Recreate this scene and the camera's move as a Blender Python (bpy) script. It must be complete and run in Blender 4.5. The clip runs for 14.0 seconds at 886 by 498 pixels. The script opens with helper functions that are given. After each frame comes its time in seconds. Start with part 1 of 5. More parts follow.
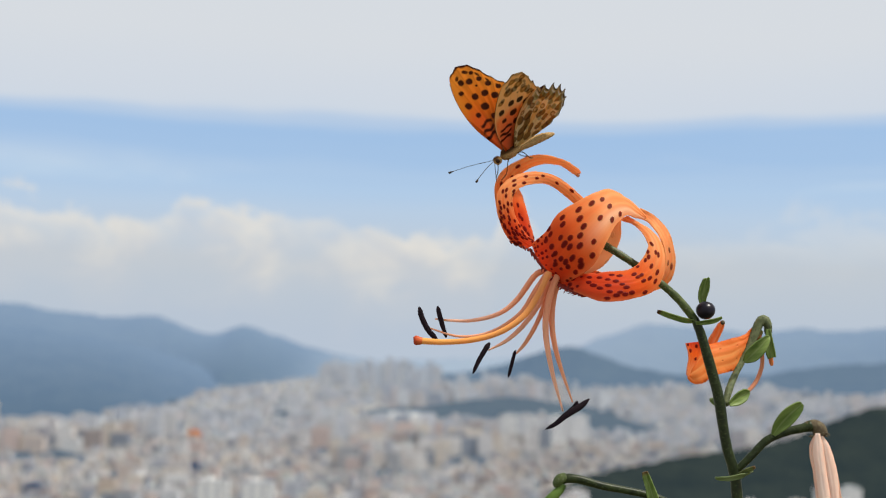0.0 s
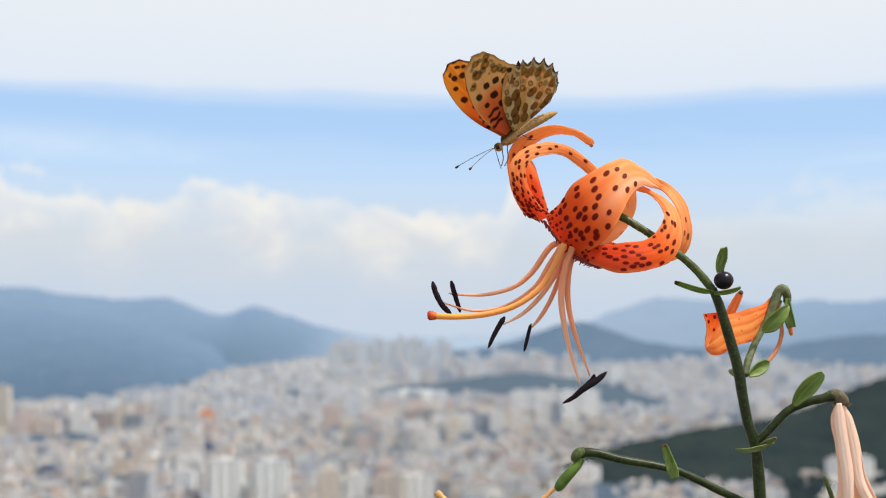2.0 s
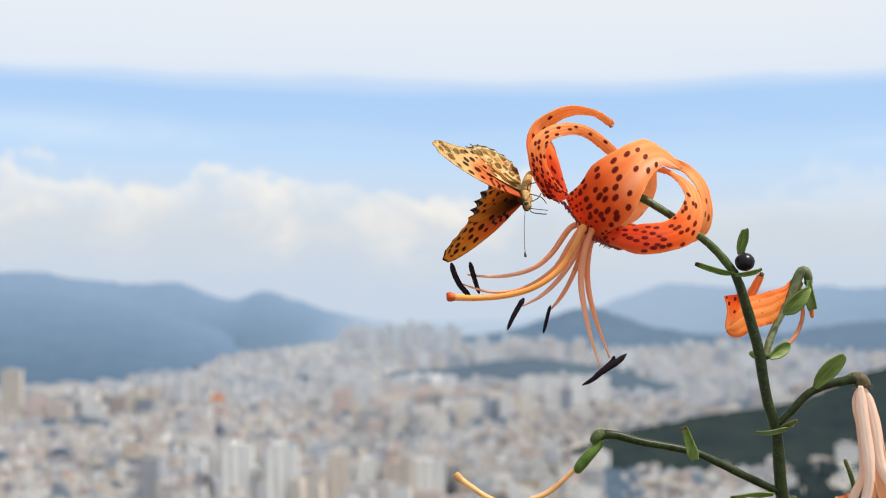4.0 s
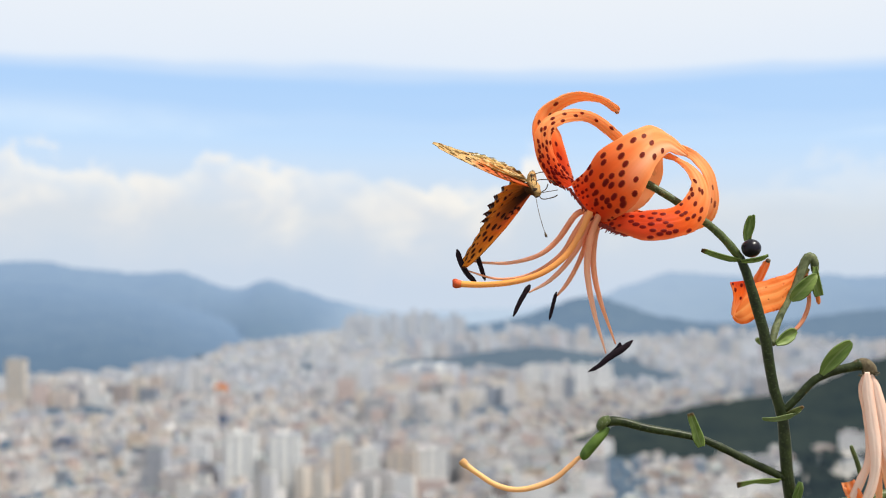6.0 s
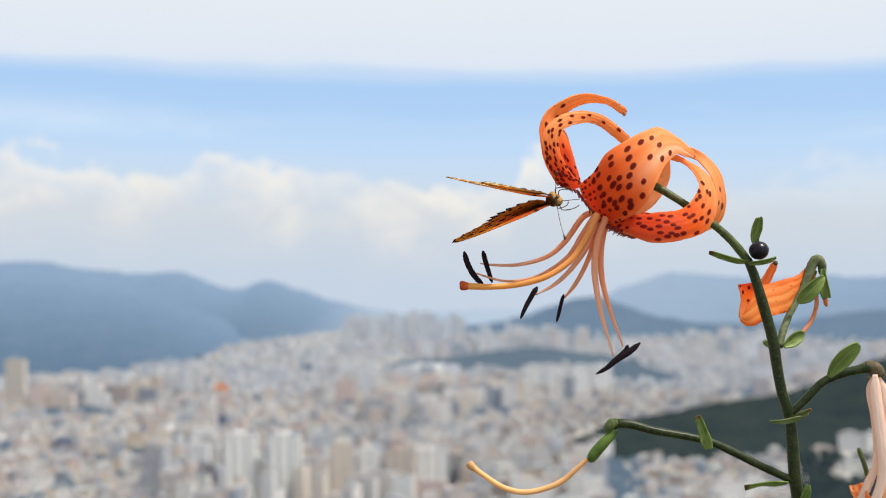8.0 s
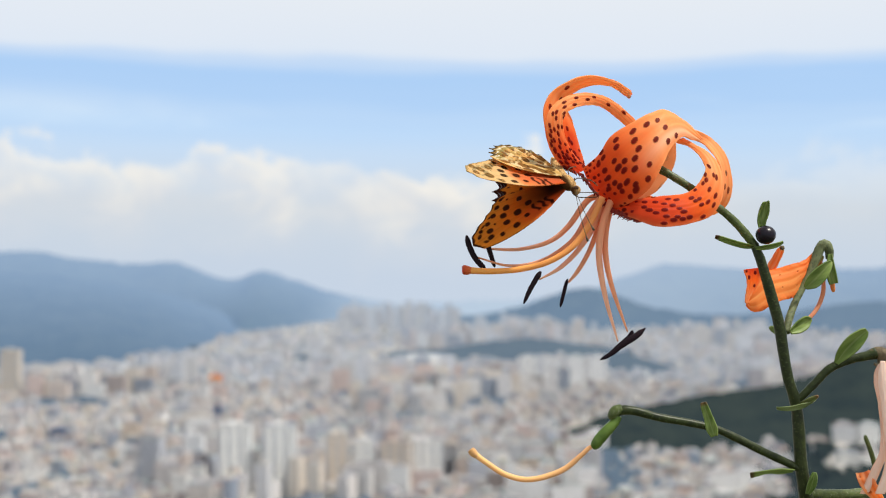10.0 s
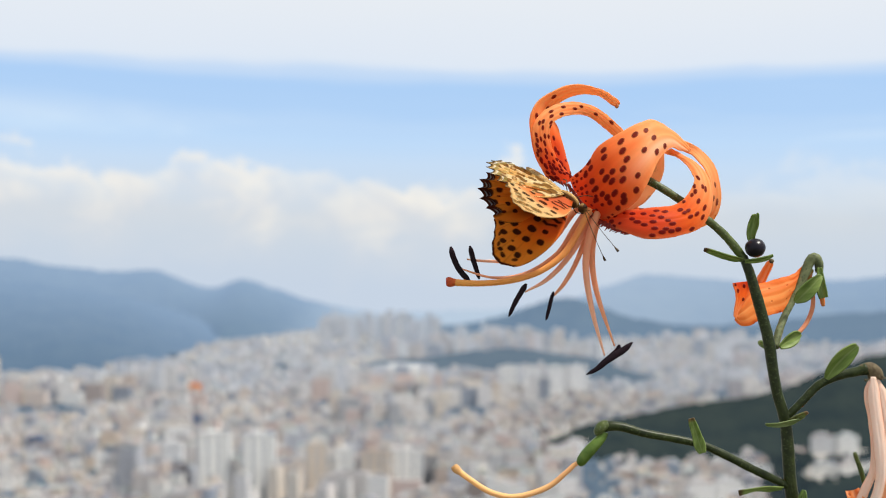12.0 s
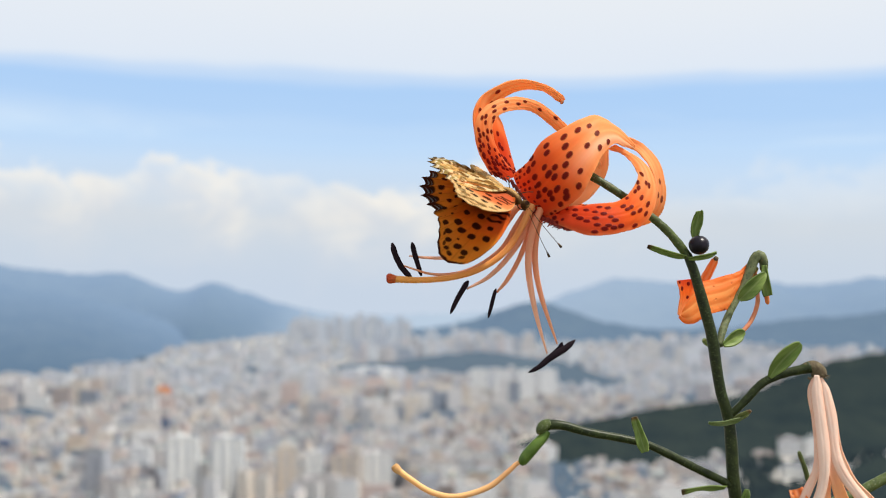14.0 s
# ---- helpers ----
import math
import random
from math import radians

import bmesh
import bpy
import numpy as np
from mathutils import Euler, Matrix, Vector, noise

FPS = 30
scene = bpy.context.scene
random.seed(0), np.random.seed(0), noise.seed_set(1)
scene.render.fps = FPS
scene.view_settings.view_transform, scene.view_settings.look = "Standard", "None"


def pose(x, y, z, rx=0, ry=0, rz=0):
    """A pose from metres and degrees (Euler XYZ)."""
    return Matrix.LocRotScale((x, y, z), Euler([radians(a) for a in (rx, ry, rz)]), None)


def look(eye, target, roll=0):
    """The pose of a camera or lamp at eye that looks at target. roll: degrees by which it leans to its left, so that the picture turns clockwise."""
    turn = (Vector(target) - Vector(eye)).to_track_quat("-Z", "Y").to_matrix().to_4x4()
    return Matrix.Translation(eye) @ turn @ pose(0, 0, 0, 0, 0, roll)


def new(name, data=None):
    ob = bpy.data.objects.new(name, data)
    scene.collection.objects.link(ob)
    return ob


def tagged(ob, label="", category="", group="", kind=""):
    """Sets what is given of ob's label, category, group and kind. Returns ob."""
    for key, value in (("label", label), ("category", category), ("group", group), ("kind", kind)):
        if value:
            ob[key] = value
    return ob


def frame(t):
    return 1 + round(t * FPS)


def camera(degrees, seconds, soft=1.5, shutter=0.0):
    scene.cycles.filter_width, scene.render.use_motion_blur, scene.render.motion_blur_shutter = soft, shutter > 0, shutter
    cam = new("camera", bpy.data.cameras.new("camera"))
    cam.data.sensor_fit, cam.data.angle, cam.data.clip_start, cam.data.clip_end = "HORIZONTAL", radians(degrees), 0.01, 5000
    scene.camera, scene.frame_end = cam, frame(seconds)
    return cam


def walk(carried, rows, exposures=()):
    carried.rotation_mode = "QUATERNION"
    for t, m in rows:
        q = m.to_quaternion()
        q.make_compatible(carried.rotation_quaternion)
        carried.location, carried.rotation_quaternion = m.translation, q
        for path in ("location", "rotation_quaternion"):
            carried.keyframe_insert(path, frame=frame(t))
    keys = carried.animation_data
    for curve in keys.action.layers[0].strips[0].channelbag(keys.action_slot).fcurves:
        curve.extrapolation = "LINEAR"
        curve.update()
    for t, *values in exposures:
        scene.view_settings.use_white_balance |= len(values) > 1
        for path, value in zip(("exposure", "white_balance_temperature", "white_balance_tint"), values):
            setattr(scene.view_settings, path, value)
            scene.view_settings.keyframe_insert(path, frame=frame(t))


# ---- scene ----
cam = camera(42.0, 14.0, soft=1.1)
# a close lens: the lily is sharp, the city behind it melts
cam.data.dof.use_dof = True
cam.data.dof.focus_distance = 0.485
cam.data.dof.aperture_fstop = 12.0
# seconds, centimetres right, ahead and up, degrees of yaw, pitch and roll
ROWS = [
    (0.0, 0.33, -3.66, 0.72, 1.52, 4.27, -0.31),
    (0.5, 0.37, -3.35, 0.72, 1.54, 4.13, -0.14),
    (1.0, 0.53, -3.12, 0.69, 1.60, 3.85, 0.38),
    (1.5, 0.47, -2.96, 0.65, 1.74, 3.43, 0.74),
    (2.0, 0.12, -2.90, 0.62, 2.01, 3.14, 0.62),
    (2.5, -0.09, -2.80, 0.57, 2.20, 2.93, 0.50),
    (3.0, -0.37, -2.69, 0.51, 2.35, 2.75, 0.51),
    (3.5, -0.27, -2.68, 0.51, 2.43, 2.59, 0.28),
    (4.0, -0.28, -2.65, 0.45, 2.50, 2.42, 0.51),
    (6.5, -0.49, -2.56, 0.36, 2.71, 1.82, 0.53),
    (7.0, -0.60, -2.49, 0.45, 2.70, 1.81, 0.42),
    (7.5, -0.65, -2.53, 0.45, 2.69, 1.90, 0.54),
    (10.0, -1.04, -1.76, 0.17, 2.41, 1.43, 0.44),
    (10.5, -1.04, -1.29, 0.06, 2.36, 1.17, 0.49),
    (11.0, -1.18, -1.02, -0.04, 2.28, 0.99, 0.30),
    (11.5, -1.12, -0.64, 0.15, 1.82, 1.47, 0.39),
    (12.0, -1.19, -0.70, 0.28, 1.46, 1.89, 0.13),
    (12.5, -1.43, -0.49, 0.28, 1.16, 2.19, -0.10),
    (13.0, -1.42, -0.31, 0.24, 0.95, 2.36, -0.13),
    (13.5, -0.75, -0.06, 0.14, 0.55, 2.23, -0.01),
    (14.0, 0.00, 0.00, 0.00, 0.00, 2.07, 0.00),
]
walk(cam, [(t, pose(0.01 * x, 0.01 * y, 0.01 * z, 90 + pitch, roll, yaw)) for t, x, y, z, yaw, pitch, roll in ROWS],
     exposures=[(0.0, -0.19), (0.5, 0.02), (1.0, 0.10), (1.5, 0.08), (2.0, 0.08), (2.5, 0.14), (3.0, 0.14), (3.5, 0.08), (4.0, 0.08), (6.5, 0.14), (7.0, 0.12), (7.5, 0.05), (10.0, 0.06), (10.5, 0.14), (11.0, 0.06), (11.5, 0.01), (12.0, 0.06), (12.5, 0.14), (13.0, 0.12), (13.5, 0.05), (14.0, 0.07)])

# ---- sky and sun ----
SUN_HEIGHT, SUN_TURN = 60.0, 108.0     # degrees up; degrees from ahead, minus to the left


def node_tree(owner):
    owner.use_nodes = True
    tree = owner.node_tree
    tree.nodes.clear()
    return tree


def calc(tree, op, a, b=None, c=None, clamp=False):
    n = tree.nodes.new("ShaderNodeMath")
    n.operation, n.use_clamp = op, clamp
    for i, v in enumerate((a, b, c)):
        if v is None:
            continue
        if isinstance(v, (int, float)):
            n.inputs[i].default_value = v
        else:
            tree.links.new(v, n.inputs[i])
    return n.outputs[0]


def blend(tree, fac, a, b, kind="MIX"):
    n = tree.nodes.new("ShaderNodeMix")
    n.data_type, n.blend_type = "RGBA", kind
    for i, v in ((0, fac), (6, a), (7, b)):
        if isinstance(v, (int, float)):
            n.inputs[i].default_value = v
        elif isinstance(v, tuple):
            n.inputs[i].default_value = (*v, 1.0)
        else:
            tree.links.new(v, n.inputs[i])
    return n.outputs[2]


def ramp(tree, fac, stops, ease="LINEAR"):
    n = tree.nodes.new("ShaderNodeValToRGB")
    n.color_ramp.interpolation = ease
    while len(n.color_ramp.elements) < len(stops):
        n.color_ramp.elements.new(0.5)
    for e, (p, c) in zip(n.color_ramp.elements, stops):
        e.position, e.color = p, (*c, 1.0) if isinstance(c, tuple) else (c, c, c, 1.0)
    tree.links.new(fac, n.inputs[0])
    return n.outputs[0]


def grain(tree, vector, scale, detail=4.0, rough=0.55, stretch=(1, 1, 1), twist=0.0):
    m = tree.nodes.new("ShaderNodeMapping")
    m.inputs["Scale"].default_value = stretch
    tree.links.new(vector, m.inputs[0])
    n = tree.nodes.new("ShaderNodeTexNoise")
    n.inputs["Scale"].default_value, n.inputs["Detail"].default_value = scale, detail
    n.inputs["Roughness"].default_value, n.inputs["Distortion"].default_value = rough, twist
    tree.links.new(m.outputs[0], n.inputs["Vector"])
    return n.outputs[0]


def make_sky():
    world = bpy.data.worlds.new("sky")
    scene.world = world
    tree = node_tree(world)
    where = tree.nodes.new("ShaderNodeTexCoord").outputs["Generated"]
    axes = tree.nodes.new("ShaderNodeSeparateXYZ")
    tree.links.new(where, axes.inputs[0])
    air = tree.nodes.new("ShaderNodeTexSky")
    air.sky_type, air.sun_disc = "NISHITA", False
    air.sun_elevation, air.sun_rotation = radians(SUN_HEIGHT), radians(SUN_TURN)
    air.air_density, air.dust_density, air.ozone_density = 1.0, 0.6, 2.0
    clear = blend(tree, 1.0, air.outputs[0], (0.060, 0.078, 0.098), "MULTIPLY")
    clear = blend(tree, 0.8, clear, (0.455, 0.672, 0.975))
    # height over the horizon; the high cloud deck hangs a little lower to the right
    warp = calc(tree, "SUBTRACT", grain(tree, where, 5.0, 5, 0.5, (1, 1, 5)), 0.5)
    up = calc(tree, "MULTIPLY_ADD", axes.outputs[0], 0.020, axes.outputs[2])
    up = calc(tree, "MULTIPLY_ADD", warp, 0.020, up)
    # high deck above 11 degrees, open blue below it, milky air at the horizon
    level = calc(tree, "MULTIPLY", up, 4.0)
    side = calc(tree, "MULTIPLY_ADD", axes.outputs[0], 1.0 / 0.9, 0.5, clamp=True)      # 0 at the left, 1 at the right
    veil = ramp(tree, level, [
        (0.00, 0.97), (0.20, 0.94), (0.30, 0.86), (0.40, 0.66), (0.48, 0.48), (0.54, 0.34), (0.61, 0.10), (0.685, 0.05), (0.725, 0.42), (0.76, 0.95), (1.0, 1.0)], "EASE")
    streak = ramp(tree, grain(tree, where, 2.6, 6, 0.55, (1.0, 1.0, 10.0), 0.5), [(0.42, 0.0), (0.64, 0.75)])
    low = ramp(tree, level, [(0.36, 0.3), (0.52, 0.8), (0.64, 0.30), (0.74, 0.1)])
    veil = calc(tree, "MAXIMUM", veil, calc(tree, "MULTIPLY", streak, low))
    # a long thin sheet of cloud over the left of the range
    line = calc(tree, "MULTIPLY_ADD", side, -0.08, 0.525)
    near = calc(tree, "DIVIDE", calc(tree, "SUBTRACT", level, line), 0.075)
    band = calc(tree, "POWER", 2.718, calc(tree, "MULTIPLY", calc(tree, "MULTIPLY", near, near), -1.0))
    band = calc(tree, "MULTIPLY", band, ramp(tree, side, [(0.0, 0.85), (0.25, 0.75), (0.36, 0.45), (0.46, 0.15), (0.66, 0.10), (0.74, 0.30), (0.80, 0.10), (1.0, 0.3)]))
    band = calc(tree, "MULTIPLY", band, ramp(tree, grain(tree, where, 7.0, 6, 0.6, (1.0, 1.0, 4.0), 0.3), [(0.30, 0.45), (0.60, 1.0)]))
    veil = calc(tree, "MAXIMUM", veil, band)
    white = ramp(tree, level, [
        (0.0, (0.555, 0.635, 0.745)), (0.12, (0.58, 0.65, 0.735)), (0.24, (0.62, 0.67, 0.72)), (0.40, (0.63, 0.735, 0.85)), (0.50, (0.615, 0.765, 0.925)), (0.64, (0.68, 0.775, 0.89)), (0.80, (0.74, 0.795, 0.87)), (1.0, (0.77, 0.81, 0.86))])
    colour = blend(tree, veil, clear, white)
    # a soft row of heaped clouds over the hills: how high they reach and how thick they are, along the range
    reach = ramp(tree, side, [(0.0, 0.46), (0.063, 0.48), (0.125, 0.47), (0.16, 0.40), (0.19, 0.42), (0.232, 0.47), (0.273, 0.455), (0.30, 0.42), (0.346, 0.43), (0.385, 0.36), (0.41, 0.385), (0.45, 0.39), (0.485, 0.34), (0.515, 0.35), (0.528, 0.52), (0.545, 0.52), (0.565, 0.36), (0.665, 0.36), (0.8, 0.40), (1.0, 0.44)])
    thick = ramp(tree, side, [(0.0, 0.9), (0.30, 0.88), (0.33, 0.5), (0.385, 0.8), (0.42, 1.0), (0.48, 0.9), (0.515, 0.6), (0.53, 0.95), (0.545, 0.95), (0.57, 0.35), (0.62, 0.18), (1.0, 0.30)])
    heap = calc(tree, "SUBTRACT", grain(tree, where, 17.0, 9, 0.60, (1.0, 1.0, 1.4), 0.35), 0.5)
    flat = calc(tree, "MULTIPLY", axes.outputs[2], 4.0)
    depth = calc(tree, "SUBTRACT", calc(tree, "MULTIPLY_ADD", heap, 0.42, reach), flat)
    mask = ramp(tree, depth, [(0.0, 0.0), (0.05, 0.84), (0.11, 0.72), (0.26, 0.20), (0.4, 0.0)], "EASE")
    mask = calc(tree, "MULTIPLY", mask, thick)
    torn = ramp(tree, grain(tree, where, 11.0, 6, 0.6, (1.0, 1.0, 2.2), 0.4), [(0.38, 0.40), (0.56, 1.0)])
    mask = calc(tree, "MULTIPLY", mask, torn)
    tops = ramp(tree, calc(tree, "MULTIPLY_ADD", heap, 0.30, depth), [(0.0, (0.95, 0.895, 0.80)), (0.09, (0.885, 0.84, 0.765)), (0.22, (0.75, 0.735, 0.73)), (0.4, (0.68, 0.70, 0.74))])
    colour = blend(tree, mask, colour, tops)
    out = tree.nodes.new("ShaderNodeBackground")
    out.inputs[1].default_value = 1.0
    tree.links.new(colour, out.inputs[0])
    tree.links.new(out.outputs[0], tree.nodes.new("ShaderNodeOutputWorld").inputs[0])


make_sky()
sun = new("sun", bpy.data.lights.new("sun", "SUN"))
sun.data.energy, sun.data.angle, sun.data.color = 5.0, radians(4), (1.0, 0.95, 0.87)
_h, _a = radians(SUN_HEIGHT), radians(SUN_TURN)
sun.matrix_world = look((math.sin(_a) * math.cos(_h), math.cos(_a) * math.cos(_h), math.sin(_h)), (0, 0, 0))


# ---- materials ----
def surface(name, build):
    """A Principled material; build(tree, shader, object coordinates) wires it."""
    m = bpy.data.materials.new(name)
    tree = node_tree(m)
    shader = tree.nodes.new("ShaderNodeBsdfPrincipled")
    out = tree.nodes.new("ShaderNodeOutputMaterial")
    tree.links.new(shader.outputs[0], out.inputs[0])
    build(tree, shader, tree.nodes.new("ShaderNodeTexCoord").outputs["Object"], out)
    return m


def relief(tree, shader, height, strength, distance):
    b = tree.nodes.new("ShaderNodeBump")
    b.inputs["Strength"].default_value, b.inputs["Distance"].default_value = strength, distance
    tree.links.new(height, b.inputs["Height"])
    tree.links.new(b.outputs[0], shader.inputs["Normal"])


def painted(rough, glow, bump_scale, bump, sheen=0.25, stretch=(1, 1, 1), clear="marks"):
    """A thin living sheet, its markings in the mesh's colours, letting some light through."""
    def build(tree, s, where, out):
        att = tree.nodes.new("ShaderNodeAttribute")
        att.attribute_name = "marks"
        n = grain(tree, where, bump_scale, 5, 0.6, stretch)
        c = blend(tree, ramp(tree, n, [(0.25, 0.0), (0.75, 0.22)]), att.outputs[0], blend(tree, 1.0, att.outputs[0], (1.0, 0.80, 0.70), "MULTIPLY"))
        tree.links.new(c, s.inputs["Base Color"])
        s.inputs["Roughness"].default_value = rough
        s.inputs["Specular IOR Level"].default_value = sheen
        relief(tree, s, n, bump, 0.0004)
        thin = tree.nodes.new("ShaderNodeBsdfTranslucent")
        if clear == "marks":
            tree.links.new(c, thin.inputs[0])
        else:
            tint = tree.nodes.new("ShaderNodeAttribute")
            tint.attribute_name = clear
            tree.links.new(tint.outputs[0], thin.inputs[0])
        mix = tree.nodes.new("ShaderNodeMixShader")
        mix.inputs[0].default_value = glow
        tree.links.new(s.outputs[0], mix.inputs[1])
        tree.links.new(thin.outputs[0], mix.inputs[2])
        tree.links.new(mix.outputs[0], out.inputs[0])
    return build


def mottled(dark, light, scale, rough, bump=0.3, depth=0.0003, fleck=None, fleck_scale=0.0, spec=0.22):
    def build(tree, s, where, out):
        n = grain(tree, where, scale, 6, 0.6)
        c = blend(tree, ramp(tree, n, [(0.3, 0.0), (0.7, 1.0)]), dark, light)
        if fleck:
            f = grain(tree, where, fleck_scale, 2, 0.5)
            c = blend(tree, ramp(tree, f, [(0.58, 0.0), (0.66, 0.8)]), c, fleck)
        tree.links.new(c, s.inputs["Base Color"])
        s.inputs["Roughness"].default_value = rough
        s.inputs["Specular IOR Level"].default_value = spec
        relief(tree, s, n, bump, depth)
    return build


MAT_TEPAL = surface("tepal", painted(0.45, 0.56, 900.0, 0.10, 0.12))
MAT_LEAF = surface("bract_leaf", painted(0.42, 0.30, 700.0, 0.25, 0.2))
MAT_WING = surface("wing_scales", painted(0.75, 0.53, 2500.0, 0.2, 0.04, clear="stain"))
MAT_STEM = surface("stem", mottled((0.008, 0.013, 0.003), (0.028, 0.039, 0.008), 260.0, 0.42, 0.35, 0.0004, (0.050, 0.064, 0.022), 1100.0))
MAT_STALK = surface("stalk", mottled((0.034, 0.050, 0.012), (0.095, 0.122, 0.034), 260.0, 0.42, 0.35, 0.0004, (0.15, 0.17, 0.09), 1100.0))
MAT_GREY = surface("old_stalk", mottled((0.065, 0.080, 0.030), (0.16, 0.18, 0.085), 400.0, 0.6, 0.4, 0.0004, (0.05, 0.06, 0.03), 900.0))
MAT_BROWN = surface("dry_tip", mottled((0.060, 0.040, 0.022), (0.15, 0.12, 0.065), 500.0, 0.75, 0.5, 0.0005))
MAT_POD = surface("pod", mottled((0.045, 0.090, 0.012), (0.105, 0.165, 0.030), 220.0, 0.38, 0.2))
MAT_BULBIL = surface("bulbil", mottled((0.004, 0.003, 0.006), (0.012, 0.008, 0.014), 500.0, 0.28, 0.25, 0.0003))
MAT_ANTHER = surface("anther", mottled((0.006, 0.003, 0.006), (0.022, 0.010, 0.014), 1500.0, 0.85, 0.6, 0.0003, spec=0.2))
MAT_FILAMENT = surface("filament", painted(0.5, 0.28, 600.0, 0.1, 0.16))
MAT_TIP = surface("withered_tip", mottled((0.35, 0.12, 0.04), (0.70, 0.28, 0.12), 700.0, 0.7))
MAT_PAPILLA = surface("papilla", mottled((0.09, 0.008, 0.008), (0.30, 0.035, 0.015), 800.0, 0.5))


def fur_build(tree, s, where, out):
    """Dark brown fur on the insect's back, tan fur beneath."""
    n = grain(tree, where, 3200.0, 5, 0.65)
    axes = tree.nodes.new("ShaderNodeSeparateXYZ")
    tree.links.new(where, axes.inputs[0])
    back = calc(tree, "MULTIPLY_ADD", axes.outputs[2], 700.0, calc(tree, "MULTIPLY_ADD", n, 1.2, -0.6), clamp=True)
    tan = blend(tree, ramp(tree, n, [(0.35, 0.0), (0.65, 1.0)]), (0.22, 0.105, 0.032), (0.60, 0.40, 0.17))
    c = blend(tree, back, tan, blend(tree, n, (0.020, 0.007, 0.003), (0.10, 0.040, 0.012)))
    tree.links.new(c, s.inputs["Base Color"])
    s.inputs["Roughness"].default_value, s.inputs["Specular IOR Level"].default_value = 0.95, 0.04
    relief(tree, s, n, 0.7, 0.0003)


MAT_FUR = surface("insect_fur", fur_build)
MAT_LIMB = surface("insect_limb", mottled((0.030, 0.020, 0.012), (0.12, 0.075, 0.035), 1500.0, 0.55))
MAT_EYE = surface("insect_eye", mottled((0.030, 0.014, 0.008), (0.070, 0.035, 0.018), 3000.0, 0.5, spec=0.1))


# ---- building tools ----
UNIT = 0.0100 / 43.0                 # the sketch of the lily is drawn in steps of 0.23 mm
REACH, RISE = 0.475, radians(2.07)   # from the origin to the lily, and the slope of that line
FAR_LINE = 0.475 / UNIT


def at(u, v, d=0.0):
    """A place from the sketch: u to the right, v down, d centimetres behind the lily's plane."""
    a, b, k = (u - 784.0) / FAR_LINE, (441.0 - v) / FAR_LINE, REACH + 0.01 * d
    return np.array((a * k, k * (math.cos(RISE) - b * math.sin(RISE)), k * (math.sin(RISE) + b * math.cos(RISE))))


def sketch_of(P):
    """The sketch's u and v of places."""
    k = P[..., 1] * math.cos(RISE) + P[..., 2] * math.sin(RISE)
    return 784.0 + FAR_LINE * P[..., 0] / k, 441.0 - FAR_LINE * (P[..., 2] * math.cos(RISE) - P[..., 1] * math.sin(RISE)) / k


def spline(points, n):
    """n places evenly along a smooth curve through the points (rows of any width)."""
    p = np.array(points, float)
    if len(p) == 2:
        return p[0] + (p[1] - p[0]) * np.linspace(0, 1, n)[:, None]
    q = np.vstack([2 * p[0] - p[1], p, 2 * p[-1] - p[-2]])
    m = len(p) - 1
    t = np.linspace(0, m, m * 24 + 1)
    i = np.minimum(t.astype(int), m - 1)
    f = (t - i)[:, None]
    a, b, c, d = q[i], q[i + 1], q[i + 2], q[i + 3]
    fine = 0.5 * (2 * b + (c - a) * f + (2 * a - 5 * b + 4 * c - d) * f ** 2 + (3 * b - a - 3 * c + d) * f ** 3)
    run = np.concatenate([[0], np.cumsum(np.linalg.norm(np.diff(fine[:, :3], axis=0), axis=1))])
    s = np.linspace(0, run[-1], n)
    return np.stack([np.interp(s, run, fine[:, k]) for k in range(p.shape[1])], 1)


def mesh_of(name, verts, faces, colours=None, smooth=True):
    me = bpy.data.meshes.new(name)
    me.from_pydata([tuple(v) for v in verts], [], [tuple(f) for f in faces])
    if colours is not None:
        layer = me.color_attributes.new("marks", "FLOAT_COLOR", "POINT")
        rgba = np.ones((len(verts), 4))
        rgba[:, :3] = colours
        layer.data.foreach_set("color", rgba.ravel())
    if smooth:
        me.polygons.foreach_set("use_smooth", [True] * len(me.polygons))
    me.update()
    return me


def part(name, me, material, parent=None, label=""):
    """One mesh object, under a thing or a part."""
    if isinstance(me, bmesh.types.BMesh):
        bm, me = me, bpy.data.meshes.new(name)
        bm.to_mesh(me)
        bm.free()
    if material and not me.materials:
        me.materials.append(material)
    ob = new(name, me)
    ob.parent = parent
    return tagged(ob, label)


def sheet(name, P, thick, front, back):
    """A thin sheet with two faces and an edge, from a grid of places; front and back are the colours of its faces."""
    nv, nu = P.shape[:2]
    n = np.cross(np.gradient(P, axis=0), np.gradient(P, axis=1))
    n /= np.linalg.norm(n, axis=2, keepdims=True) + 1e-12
    verts = np.concatenate([(P + n * thick / 2).reshape(-1, 3), (P - n * thick / 2).reshape(-1, 3)])
    k = np.arange(nv * nu).reshape(nv, nu)
    a, b, c, d = k[:-1, :-1].ravel(), k[:-1, 1:].ravel(), k[1:, 1:].ravel(), k[1:, :-1].ravel()
    o = nv * nu
    quads = [np.stack([a, d, c, b], 1), np.stack([a + o, b + o, c + o, d + o], 1)]
    loop = np.concatenate([k[0, :], k[1:, -1], k[-1, -2::-1], k[-2:0:-1, 0]])
    after = np.roll(loop, -1)
    quads.append(np.stack([loop, after, after + o, loop + o], 1))
    colours = np.concatenate([front.reshape(-1, 3), back.reshape(-1, 3)])
    return mesh_of(name, verts, np.concatenate(quads).tolist(), colours)


